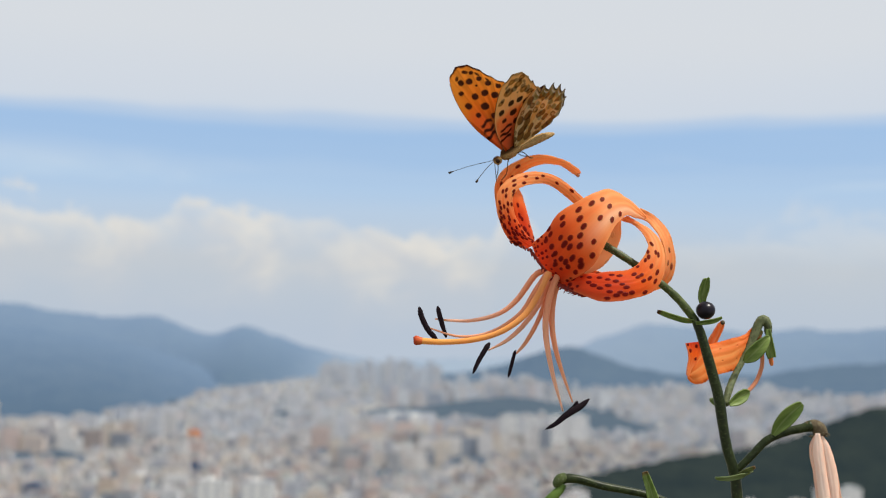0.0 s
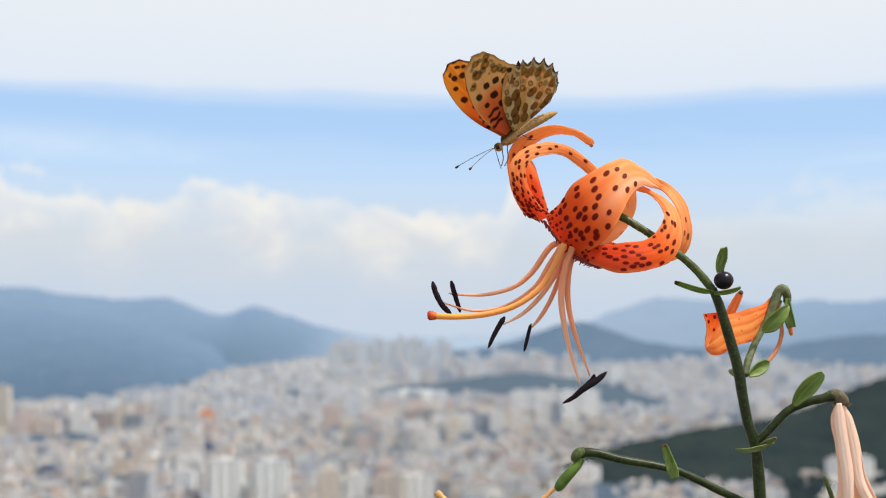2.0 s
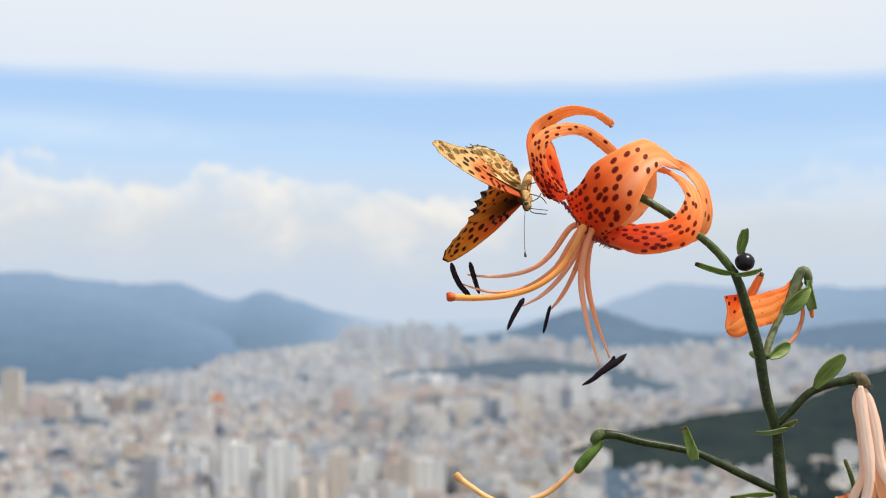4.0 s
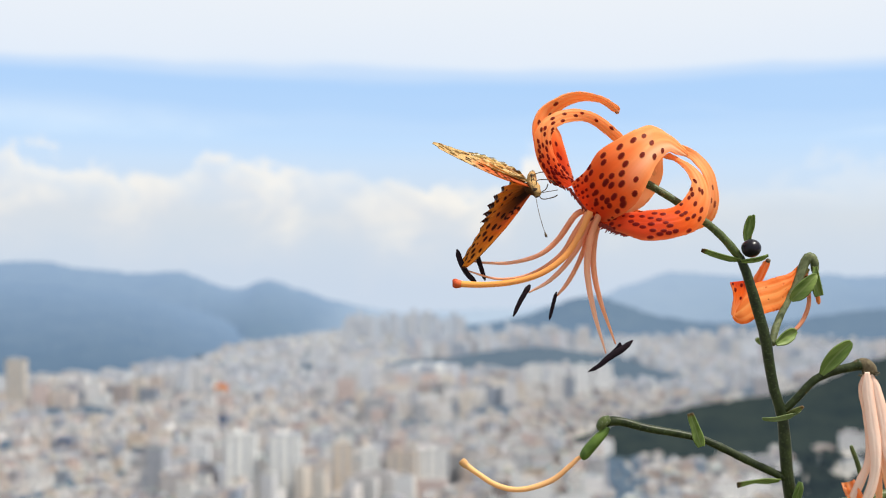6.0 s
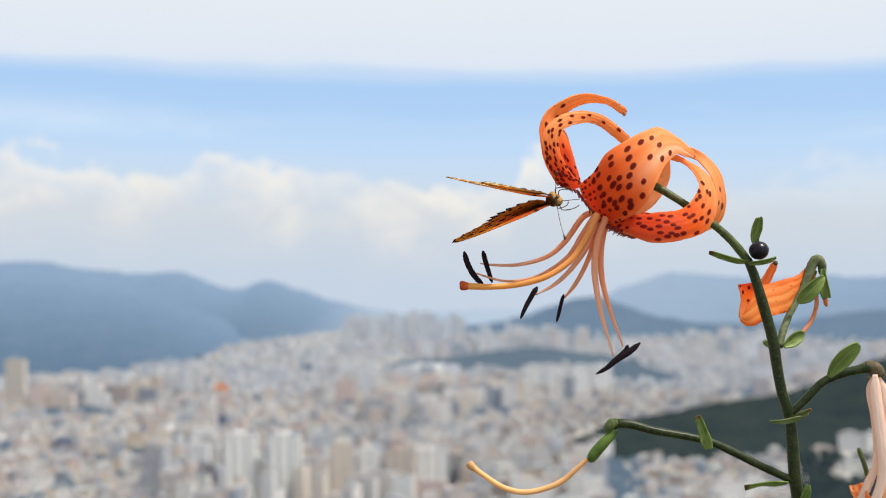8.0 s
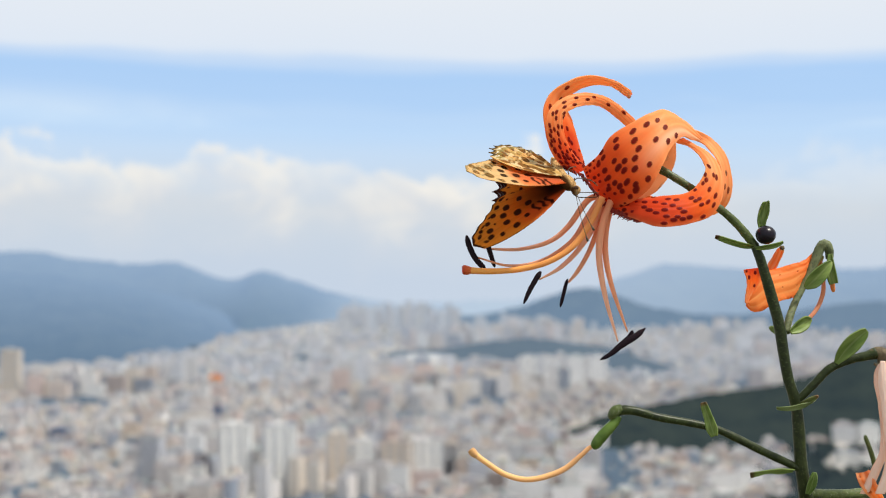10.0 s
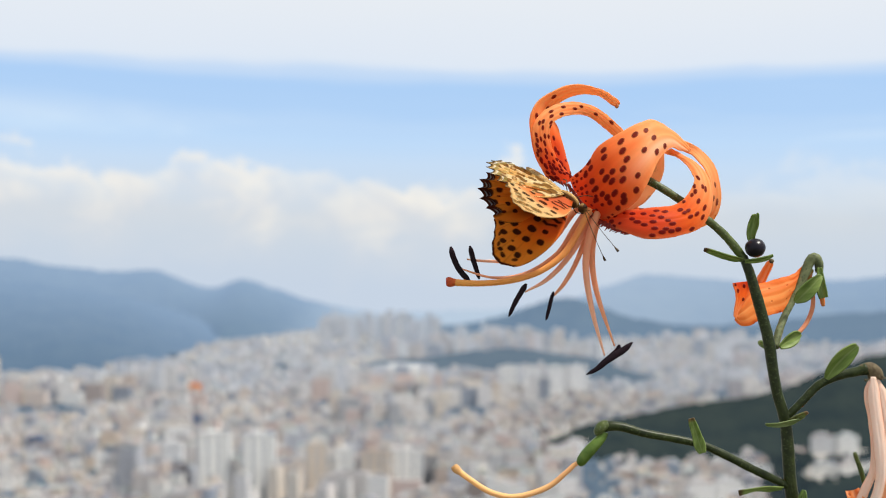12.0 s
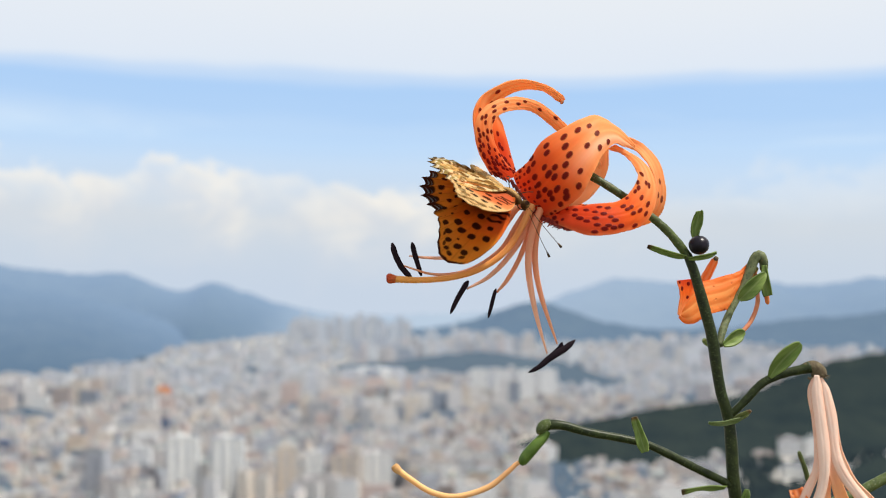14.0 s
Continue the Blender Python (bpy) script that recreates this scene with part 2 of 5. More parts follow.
def tube(name, points, radii, sides=12, colours=None, squash=1.0):
    """A round body along a curve of places, with its radius along it; closed at both ends."""
    p = np.array(points, float)
    n = len(p)
    t = np.gradient(p, axis=0)
    t /= np.linalg.norm(t, axis=1, keepdims=True) + 1e-12
    ref = np.array((0.0, 1.0, 0.0)) if abs(t[0][1]) < 0.9 else np.array((1.0, 0.0, 0.0))
    verts, cols = [], []
    for i in range(n):
        ref = ref - t[i] * np.dot(ref, t[i])
        ref /= np.linalg.norm(ref)
        side = np.cross(t[i], ref)
        for j in range(sides):
            w = 2 * math.pi * j / sides
            verts.append(p[i] + radii[i] * (math.cos(w) * ref * squash + math.sin(w) * side))
            if colours is not None:
                cols.append(colours[i])
    faces = [(i * sides + j, i * sides + (j + 1) % sides, (i + 1) * sides + (j + 1) % sides, (i + 1) * sides + j) for i in range(n - 1) for j in range(sides)]
    faces.append(tuple(range(sides - 1, -1, -1)))
    faces.append(tuple((n - 1) * sides + j for j in range(sides)))
    return mesh_of(name, verts, faces, None if colours is None else np.array(cols))


def drawn(points, n, base):
    """A curve drawn in the sketch (u, v, d, width in sketch steps) as places from base and radii."""
    c = spline([(*at(u, v, d), w) for u, v, d, w in points], n)
    return c[:, :3] - base, c[:, 3] * UNIT / 2


def ball(centre, radii, rings=14, sides=20):
    v, f = [], []
    for i in range(rings + 1):
        a = math.pi * i / rings
        for j in range(sides):
            w = 2 * math.pi * j / sides
            v.append((centre[0] + radii[0] * math.sin(a) * math.cos(w), centre[1] + radii[1] * math.sin(a) * math.sin(w), centre[2] + radii[2] * math.cos(a)))
    for i in range(rings):
        for j in range(sides):
            f.append((i * sides + j, (i + 1) * sides + j, (i + 1) * sides + (j + 1) % sides, i * sides + (j + 1) % sides))
    return v, f


def mix3(a, b, f):
    return np.array(a) * (1 - f[..., None]) + np.array(b) * f[..., None]


def step(x, lo, hi):
    k = np.clip((x - lo) / (hi - lo), 0, 1)
    return k * k * (3 - 2 * k)


def wobble(x, y, seed):
    """Smooth unevenness of two coordinates, about -1 to 1."""
    r = np.random.RandomState(seed)
    z = np.zeros_like(x)
    for k in range(7):
        a, b, c = r.uniform(-1, 1, 2) * (1 + k) * 1.4, r.uniform(0, 6.28), 1 / (1 + 0.5 * k)
        z = z + c * np.sin(a[0] * x + a[1] * y + b)
    return z / 3


# ---- the hill, the plain and what stands far off ----
PLANT_FOOT = np.array((0.127, 0.470, -0.95))
PLAIN, CLIMB, CLIMB_FROM = -305.0, 0.0517, 1700.0      # the city's floor climbs gently away from the hill


def land(y):
    return PLAIN + CLIMB * max(0.0, y - CLIMB_FROM)


def seen_at(v):
    """How far off the plain lies that shows at the sketch's v."""
    return -(PLAIN - CLIMB * CLIMB_FROM) / ((v - 515.0) / FAR_LINE + CLIMB)


def plain_material(tree, s, where, out):
    a = grain(tree, where, 0.008, 6, 0.6)
    b = grain(tree, where, 0.05, 4, 0.6)
    c = blend(tree, ramp(tree, a, [(0.40, 0.0), (0.60, 1.0)]), (0.22, 0.21, 0.20), (0.40, 0.38, 0.35))
    c = blend(tree, ramp(tree, b, [(0.56, 0.0), (0.66, 1.0)]), c, (0.06, 0.08, 0.045))
    axes = tree.nodes.new("ShaderNodeSeparateXYZ")
    tree.links.new(where, axes.inputs[0])
    high = calc(tree, "MULTIPLY_ADD", axes.outputs[2], 0.02, 2.2, clamp=True)
    soil = blend(tree, ramp(tree, grain(tree, where, 3.0, 6), [(0.4, 0.0), (0.6, 1.0)]), (0.10, 0.075, 0.05), (0.06, 0.085, 0.03))
    tree.links.new(blend(tree, high, c, soil), s.inputs["Base Color"])
    s.inputs["Roughness"].default_value = 0.95
    s.inputs["Specular IOR Level"].default_value = 0.1


MAT_PLAIN = surface("plain", plain_material)


def make_ground():
    radii = [0.0, 0.3, 0.7, 1.1, 1.5, 2.2, 3.5, 6, 10, 18, 32, 55, 95, 150, 210, 280, 360, 450, 560, 600, 700, 900, 1200, 1500] + [1650 + 150 * k for k in range(26)]
    sides, verts, faces = 180, [tuple(PLANT_FOOT)], []
    for r in radii[1:]:
        for j in range(sides):
            w = 2 * math.pi * j / sides
            x, y = r * math.cos(w), r * math.sin(w)
            lumps = 0.03 * noise.noise((x * 2, y * 2, 0.3)) if r < 1.2 else 0.05 * min(r, 60) * noise.noise((x / (0.3 * r + 1), y / (0.3 * r + 1), 2.0))
            z = -0.95 - 0.52 * max(0.0, r - 1.2) + (lumps if r < 550 else 0)
            if r <= 0.7:
                z = -0.95 + 0.3 * lumps
            verts.append((x + PLANT_FOOT[0], y + PLANT_FOOT[1], max(z, land(y))))
    n = len(radii) - 1
    faces += [(0, 1 + j, 1 + (j + 1) % sides) for j in range(sides)]
    for i in range(n - 1):
        for j in range(sides):
            a, b = 1 + i * sides + j, 1 + i * sides + (j + 1) % sides
            faces.append((a, a + sides, b + sides, b))
    tagged(part("ground", mesh_of("ground", verts, faces), MAT_PLAIN), "hilltop of soil falling away to the city's plain", "ground", kind="structure")


make_ground()


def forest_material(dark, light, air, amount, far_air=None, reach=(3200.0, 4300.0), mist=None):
    """Woods on a far slope, haze painted on as emission; air: the blue light of the air before its foot, far_air:
    before its crest.
    """
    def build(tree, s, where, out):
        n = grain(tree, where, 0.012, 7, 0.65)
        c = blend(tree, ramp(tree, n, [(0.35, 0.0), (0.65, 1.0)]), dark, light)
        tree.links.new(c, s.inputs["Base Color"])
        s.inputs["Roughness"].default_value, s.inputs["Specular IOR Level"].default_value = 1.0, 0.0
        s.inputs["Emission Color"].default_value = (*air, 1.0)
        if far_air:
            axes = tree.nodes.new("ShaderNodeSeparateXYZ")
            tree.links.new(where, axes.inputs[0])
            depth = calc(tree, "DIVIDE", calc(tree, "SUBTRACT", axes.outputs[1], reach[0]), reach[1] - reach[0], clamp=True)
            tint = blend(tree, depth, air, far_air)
            if mist:                            # haze glow painted thicker over the gap in the range
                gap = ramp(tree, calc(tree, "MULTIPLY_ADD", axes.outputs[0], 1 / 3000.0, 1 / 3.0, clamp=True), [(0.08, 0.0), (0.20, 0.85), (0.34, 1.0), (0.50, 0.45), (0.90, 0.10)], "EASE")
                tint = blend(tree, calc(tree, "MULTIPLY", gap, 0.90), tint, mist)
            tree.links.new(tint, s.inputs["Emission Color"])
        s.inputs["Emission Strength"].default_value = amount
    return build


WOODS = []


def ridge(name, label, crest, material, rough, seed):
    """A wooded ridge: rows of the crest's sketch u and v, its distance and the distance of its foot, in metres."""
    c = spline([(u, v, 0.0, far, foot) for u, v, far, foot in crest], 280)
    WOODS.append((c[:, 0], c[:, 4], c[:, 3]))
    rows, m = 30, len(c)
    verts, faces = [], []
    for i in range(rows):
        f = i / (rows - 1)
        for u, v, _, far, foot in c:
            y = foot + (far - foot) * f
            x = (u - 784.0) / FAR_LINE * y
            top = (515.0 - v) / FAR_LINE * far - land(far)
            deep = far - foot
            shape = f ** 0.8 * (1 + 0.14 * (1 - f) * noise.noise((x / (0.28 * deep), y / (0.5 * deep), seed)))
            z = top * shape + rough * (noise.noise((x / 26.0, y / 26.0, seed + 3.0)) + 0.7 * noise.noise((x / 11.0, y / 11.0, seed + 9.0)) + (1.6 * noise.noise((x / 130.0, y / 130.0, seed + 5.0)) if far > 4000 else 0.0)) * min(1.0, f * 6)
            verts.append((x, y, land(y) + z - (1.0 if i == 0 else 0.0)))
    for i in range(rows - 1):
        for j in range(m - 1):
            a = i * m + j
            faces.append((a, a + 1, a + m + 1, a + m))
    base = len(verts)                       # the far side falls to the plain
    for j in range(m):
        x, y, z = verts[(rows - 1) * m + j]
        verts.append((x, y + 60.0, land(y) - 1))
    for j in range(m - 1):
        a = (rows - 1) * m + j
        faces.append((a, a + 1, base + j + 1, base + j))
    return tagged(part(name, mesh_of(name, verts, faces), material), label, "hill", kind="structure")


# each slope glows with its share of haze, bluer and paler farther off
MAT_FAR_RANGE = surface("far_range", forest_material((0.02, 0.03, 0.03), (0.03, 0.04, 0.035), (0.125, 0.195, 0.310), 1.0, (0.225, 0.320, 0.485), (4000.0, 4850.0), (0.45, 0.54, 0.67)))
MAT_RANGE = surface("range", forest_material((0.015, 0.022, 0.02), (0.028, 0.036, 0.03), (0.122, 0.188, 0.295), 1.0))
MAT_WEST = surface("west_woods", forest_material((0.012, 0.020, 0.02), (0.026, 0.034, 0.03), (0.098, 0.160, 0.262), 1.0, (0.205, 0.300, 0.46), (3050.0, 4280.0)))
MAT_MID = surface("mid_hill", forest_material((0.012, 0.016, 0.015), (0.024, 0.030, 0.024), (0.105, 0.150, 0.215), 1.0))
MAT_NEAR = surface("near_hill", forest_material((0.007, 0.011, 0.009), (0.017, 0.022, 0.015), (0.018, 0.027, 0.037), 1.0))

far_rows = [(-260, 470), (-60, 462), (20, 472), (130, 485), (220, 484), (290, 510), (335, 513), (380, 500), (440, 518), (500, 540), (560, 552), (640, 560), (760, 556), (860, 552), (960, 535), (1020, 512), (1090, 494), (1180, 500), (1260, 508), (1350, 500), (1450, 505), (1560, 492), (1700, 490), (1900, 500)]
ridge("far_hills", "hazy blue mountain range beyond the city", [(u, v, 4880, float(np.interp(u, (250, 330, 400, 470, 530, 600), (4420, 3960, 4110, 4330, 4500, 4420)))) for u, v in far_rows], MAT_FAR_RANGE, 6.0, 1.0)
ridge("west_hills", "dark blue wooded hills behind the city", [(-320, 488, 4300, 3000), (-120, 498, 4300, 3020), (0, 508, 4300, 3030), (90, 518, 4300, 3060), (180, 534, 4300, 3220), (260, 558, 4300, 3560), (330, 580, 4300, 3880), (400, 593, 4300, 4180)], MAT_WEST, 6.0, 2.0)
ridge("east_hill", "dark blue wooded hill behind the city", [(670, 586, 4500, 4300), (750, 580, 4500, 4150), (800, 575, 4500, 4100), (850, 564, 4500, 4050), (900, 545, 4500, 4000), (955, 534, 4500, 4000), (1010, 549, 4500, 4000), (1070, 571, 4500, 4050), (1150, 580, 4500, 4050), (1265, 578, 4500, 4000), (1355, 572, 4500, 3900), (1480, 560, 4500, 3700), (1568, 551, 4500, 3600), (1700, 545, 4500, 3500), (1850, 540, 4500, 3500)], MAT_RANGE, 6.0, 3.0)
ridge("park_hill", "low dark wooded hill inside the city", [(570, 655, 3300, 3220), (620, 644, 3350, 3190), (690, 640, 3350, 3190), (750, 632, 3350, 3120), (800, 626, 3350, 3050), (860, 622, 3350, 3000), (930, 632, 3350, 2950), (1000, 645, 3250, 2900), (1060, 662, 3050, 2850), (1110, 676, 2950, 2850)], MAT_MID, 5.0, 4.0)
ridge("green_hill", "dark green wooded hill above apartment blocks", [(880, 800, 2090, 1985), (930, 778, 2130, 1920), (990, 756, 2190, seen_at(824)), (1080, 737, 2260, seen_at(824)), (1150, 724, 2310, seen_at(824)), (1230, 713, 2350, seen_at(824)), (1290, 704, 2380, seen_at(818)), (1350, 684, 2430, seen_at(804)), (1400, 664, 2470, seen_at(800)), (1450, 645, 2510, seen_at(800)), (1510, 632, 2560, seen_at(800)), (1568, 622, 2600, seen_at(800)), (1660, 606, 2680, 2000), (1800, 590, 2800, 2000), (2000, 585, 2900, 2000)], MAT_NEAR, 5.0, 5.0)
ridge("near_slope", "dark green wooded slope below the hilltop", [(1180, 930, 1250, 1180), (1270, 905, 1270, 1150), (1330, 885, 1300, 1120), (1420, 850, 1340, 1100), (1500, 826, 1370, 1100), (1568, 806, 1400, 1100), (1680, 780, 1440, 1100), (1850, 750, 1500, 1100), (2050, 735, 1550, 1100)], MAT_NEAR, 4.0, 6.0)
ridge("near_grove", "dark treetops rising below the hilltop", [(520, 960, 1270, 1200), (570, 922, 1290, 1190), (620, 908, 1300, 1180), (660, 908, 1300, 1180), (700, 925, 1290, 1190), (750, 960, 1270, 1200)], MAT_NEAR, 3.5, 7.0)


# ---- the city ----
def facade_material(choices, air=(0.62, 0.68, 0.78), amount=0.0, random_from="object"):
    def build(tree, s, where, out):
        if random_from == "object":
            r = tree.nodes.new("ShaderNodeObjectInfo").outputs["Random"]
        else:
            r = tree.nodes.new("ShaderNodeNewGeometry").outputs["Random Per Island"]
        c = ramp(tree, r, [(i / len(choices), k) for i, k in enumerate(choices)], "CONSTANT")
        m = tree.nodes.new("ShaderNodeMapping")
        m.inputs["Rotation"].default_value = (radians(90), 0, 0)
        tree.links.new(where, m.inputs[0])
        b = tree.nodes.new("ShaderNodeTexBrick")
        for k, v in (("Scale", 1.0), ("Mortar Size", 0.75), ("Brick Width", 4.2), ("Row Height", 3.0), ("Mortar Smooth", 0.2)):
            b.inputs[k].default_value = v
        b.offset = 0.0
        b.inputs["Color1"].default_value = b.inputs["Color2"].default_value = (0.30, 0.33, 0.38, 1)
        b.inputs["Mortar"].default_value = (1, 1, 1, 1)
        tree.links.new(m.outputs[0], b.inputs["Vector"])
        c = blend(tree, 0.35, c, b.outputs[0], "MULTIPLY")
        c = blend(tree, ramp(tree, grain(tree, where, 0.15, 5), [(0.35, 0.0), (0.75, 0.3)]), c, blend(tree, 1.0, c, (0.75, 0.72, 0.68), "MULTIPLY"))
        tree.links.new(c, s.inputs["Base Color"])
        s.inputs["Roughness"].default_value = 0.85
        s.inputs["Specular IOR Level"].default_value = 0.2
        # distance haze painted as a bluish glow of the walls and roofs
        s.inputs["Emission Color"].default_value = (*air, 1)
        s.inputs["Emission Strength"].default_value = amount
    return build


PALE = [(0.57, 0.53, 0.50), (0.52, 0.44, 0.39), (0.62, 0.60, 0.59), (0.39, 0.39, 0.40), (0.57, 0.48, 0.40), (0.43, 0.44, 0.48), (0.34, 0.29, 0.27), (0.66, 0.64, 0.62), (0.50, 0.47, 0.46), (0.35, 0.34, 0.36), (0.58, 0.52, 0.45), (0.26, 0.29, 0.34), (0.55, 0.44, 0.40), (0.66, 0.65, 0.63)]
# darker walls for far houses, whose haze is added as emission below
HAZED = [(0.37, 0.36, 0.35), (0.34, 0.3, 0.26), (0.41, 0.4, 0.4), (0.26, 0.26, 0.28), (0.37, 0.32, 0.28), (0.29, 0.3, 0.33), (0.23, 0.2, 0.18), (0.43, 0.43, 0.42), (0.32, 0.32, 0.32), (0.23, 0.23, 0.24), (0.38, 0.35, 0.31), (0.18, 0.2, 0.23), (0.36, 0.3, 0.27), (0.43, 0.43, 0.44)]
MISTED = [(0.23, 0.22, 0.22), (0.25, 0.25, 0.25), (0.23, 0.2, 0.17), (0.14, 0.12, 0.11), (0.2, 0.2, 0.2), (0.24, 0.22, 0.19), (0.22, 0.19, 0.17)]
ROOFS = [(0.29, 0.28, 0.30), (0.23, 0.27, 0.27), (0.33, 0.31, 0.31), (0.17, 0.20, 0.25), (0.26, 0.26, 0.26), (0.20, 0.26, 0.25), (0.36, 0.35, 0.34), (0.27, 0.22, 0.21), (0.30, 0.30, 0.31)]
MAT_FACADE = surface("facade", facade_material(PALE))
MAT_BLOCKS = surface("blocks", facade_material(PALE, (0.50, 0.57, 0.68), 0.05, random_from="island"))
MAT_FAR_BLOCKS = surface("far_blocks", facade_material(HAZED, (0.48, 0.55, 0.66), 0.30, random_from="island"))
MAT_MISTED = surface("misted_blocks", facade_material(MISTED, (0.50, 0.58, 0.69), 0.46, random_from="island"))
MAT_ROOF = surface("roof", facade_material(ROOFS))
MAT_BLOCK_ROOFS = surface("block_roofs", facade_material(ROOFS, random_from="island"))
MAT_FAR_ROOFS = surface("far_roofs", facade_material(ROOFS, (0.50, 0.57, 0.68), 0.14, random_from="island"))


def box(x0, y0, z0, x1, y1, z1):
    v = [(x, y, z) for z in (z0, z1) for y in (y0, y1) for x in (x0, x1)]
    return v, [(0, 1, 5, 4), (1, 3, 7, 5), (3, 2, 6, 7), (2, 0, 4, 6), (4, 5, 7, 6), (2, 3, 1, 0)]


def joined(boxes):
    v, f = [], []
    for bv, bf in boxes:
        f += [tuple(len(v) + i for i in k) for k in bf]
        v += bv
    return v, f


def prism(points, z0, z1):
    n = len(points)
    v = [(x, y, z) for z in (z0, z1) for x, y in points]
    return v, [(i, (i + 1) % n, n + (i + 1) % n, n + i) for i in range(n)] + [tuple(range(n, 2 * n)), tuple(range(n - 1, -1, -1))]


def building_kind(w, d, h, towers, seed):
    """An apartment block or house: a body with stair cores standing proud, a roof slab and a plant room."""
    r = random.Random(seed)
    front = [(-w / 2, -d / 2)]
    for k in range(towers):
        x = -w / 2 + w * (k + 0.5) / towers
        front += [(x - 1.7, -d / 2), (x - 1.7, -d / 2 - 1.3), (x + 1.7, -d / 2 - 1.3), (x + 1.7, -d / 2)]
    foot = front + [(w / 2, -d / 2), (w / 2, d / 2), (-w / 2, d / 2)]
    slab = [(x * 1.01, y * 1.03) for x, y in foot]
    a, b = r.uniform(0.16, 0.3) * w, r.uniform(0.2, 0.32) * d
    room = [(-a, -b), (a, -b), (a, b * 0.2), (a * 0.4, b * 0.2), (a * 0.4, b), (-a, b)]
    return tuple(mesh_of(n, *q, smooth=False) for n, q in (("body", prism(foot, -3.0, h)), ("roof", prism(slab, h, h + 0.9)), ("roof_room", prism(room, h + 0.9, h + 0.9 + r.uniform(2.4, 4.6)))))


def put_building(kind, x, y, turn, label, group, wall=None, roof=None, strips=()):
    body, slab, room = kind
    root = new("apartment_building")
    root.matrix_basis = pose(x, y, land(y), 0, 0, turn)
    tagged(root, label, "building", group)
    parts = {}
    for name, me, mat in (("body", body, wall or MAT_FACADE), ("roof", slab, roof or MAT_ROOF), ("roof_room", room, wall or MAT_FACADE)):
        parts[name] = part(name, me.copy() if wall or roof else me, mat, root)
    for me in strips:
        part("window_column", me, MAT_PANES, parts["body"])
    return root


def hill_here(x, y):
    """True where a wooded hill stands instead of houses."""
    u = 784.0 + FAR_LINE * x / y
    for us, feet, crests in WOODS:
        if us[0] < u < us[-1] and np.interp(u, us, feet) - 15 < y < np.interp(u, us, crests) + 70:
            return True
    return False


MAT_WHITE = surface("white_wall", facade_material([(0.76, 0.76, 0.76), (0.74, 0.74, 0.73)]))
MAT_CREAM = surface("cream_wall", facade_material([(0.80, 0.79, 0.76), (0.81, 0.80, 0.77)]))
MAT_ORANGE_WALL = surface("orange_wall", facade_material([(0.70, 0.25, 0.09), (0.70, 0.27, 0.10)]))
MAT_PANES = surface("window_glass", mottled((0.34, 0.36, 0.39), (0.46, 0.48, 0.51), 0.2, 0.25, 0.0, 0.0))
MAT_BEIGE = surface("beige_wall", facade_material([(0.64, 0.55, 0.46), (0.66, 0.57, 0.48)]))
MAT_TEAL = surface("teal_roof", facade_material([(0.25, 0.48, 0.42), (0.26, 0.50, 0.44)]))
MAT_NAVY = surface("navy_wall", facade_material([(0.06, 0.10, 0.19), (0.07, 0.11, 0.20)]))


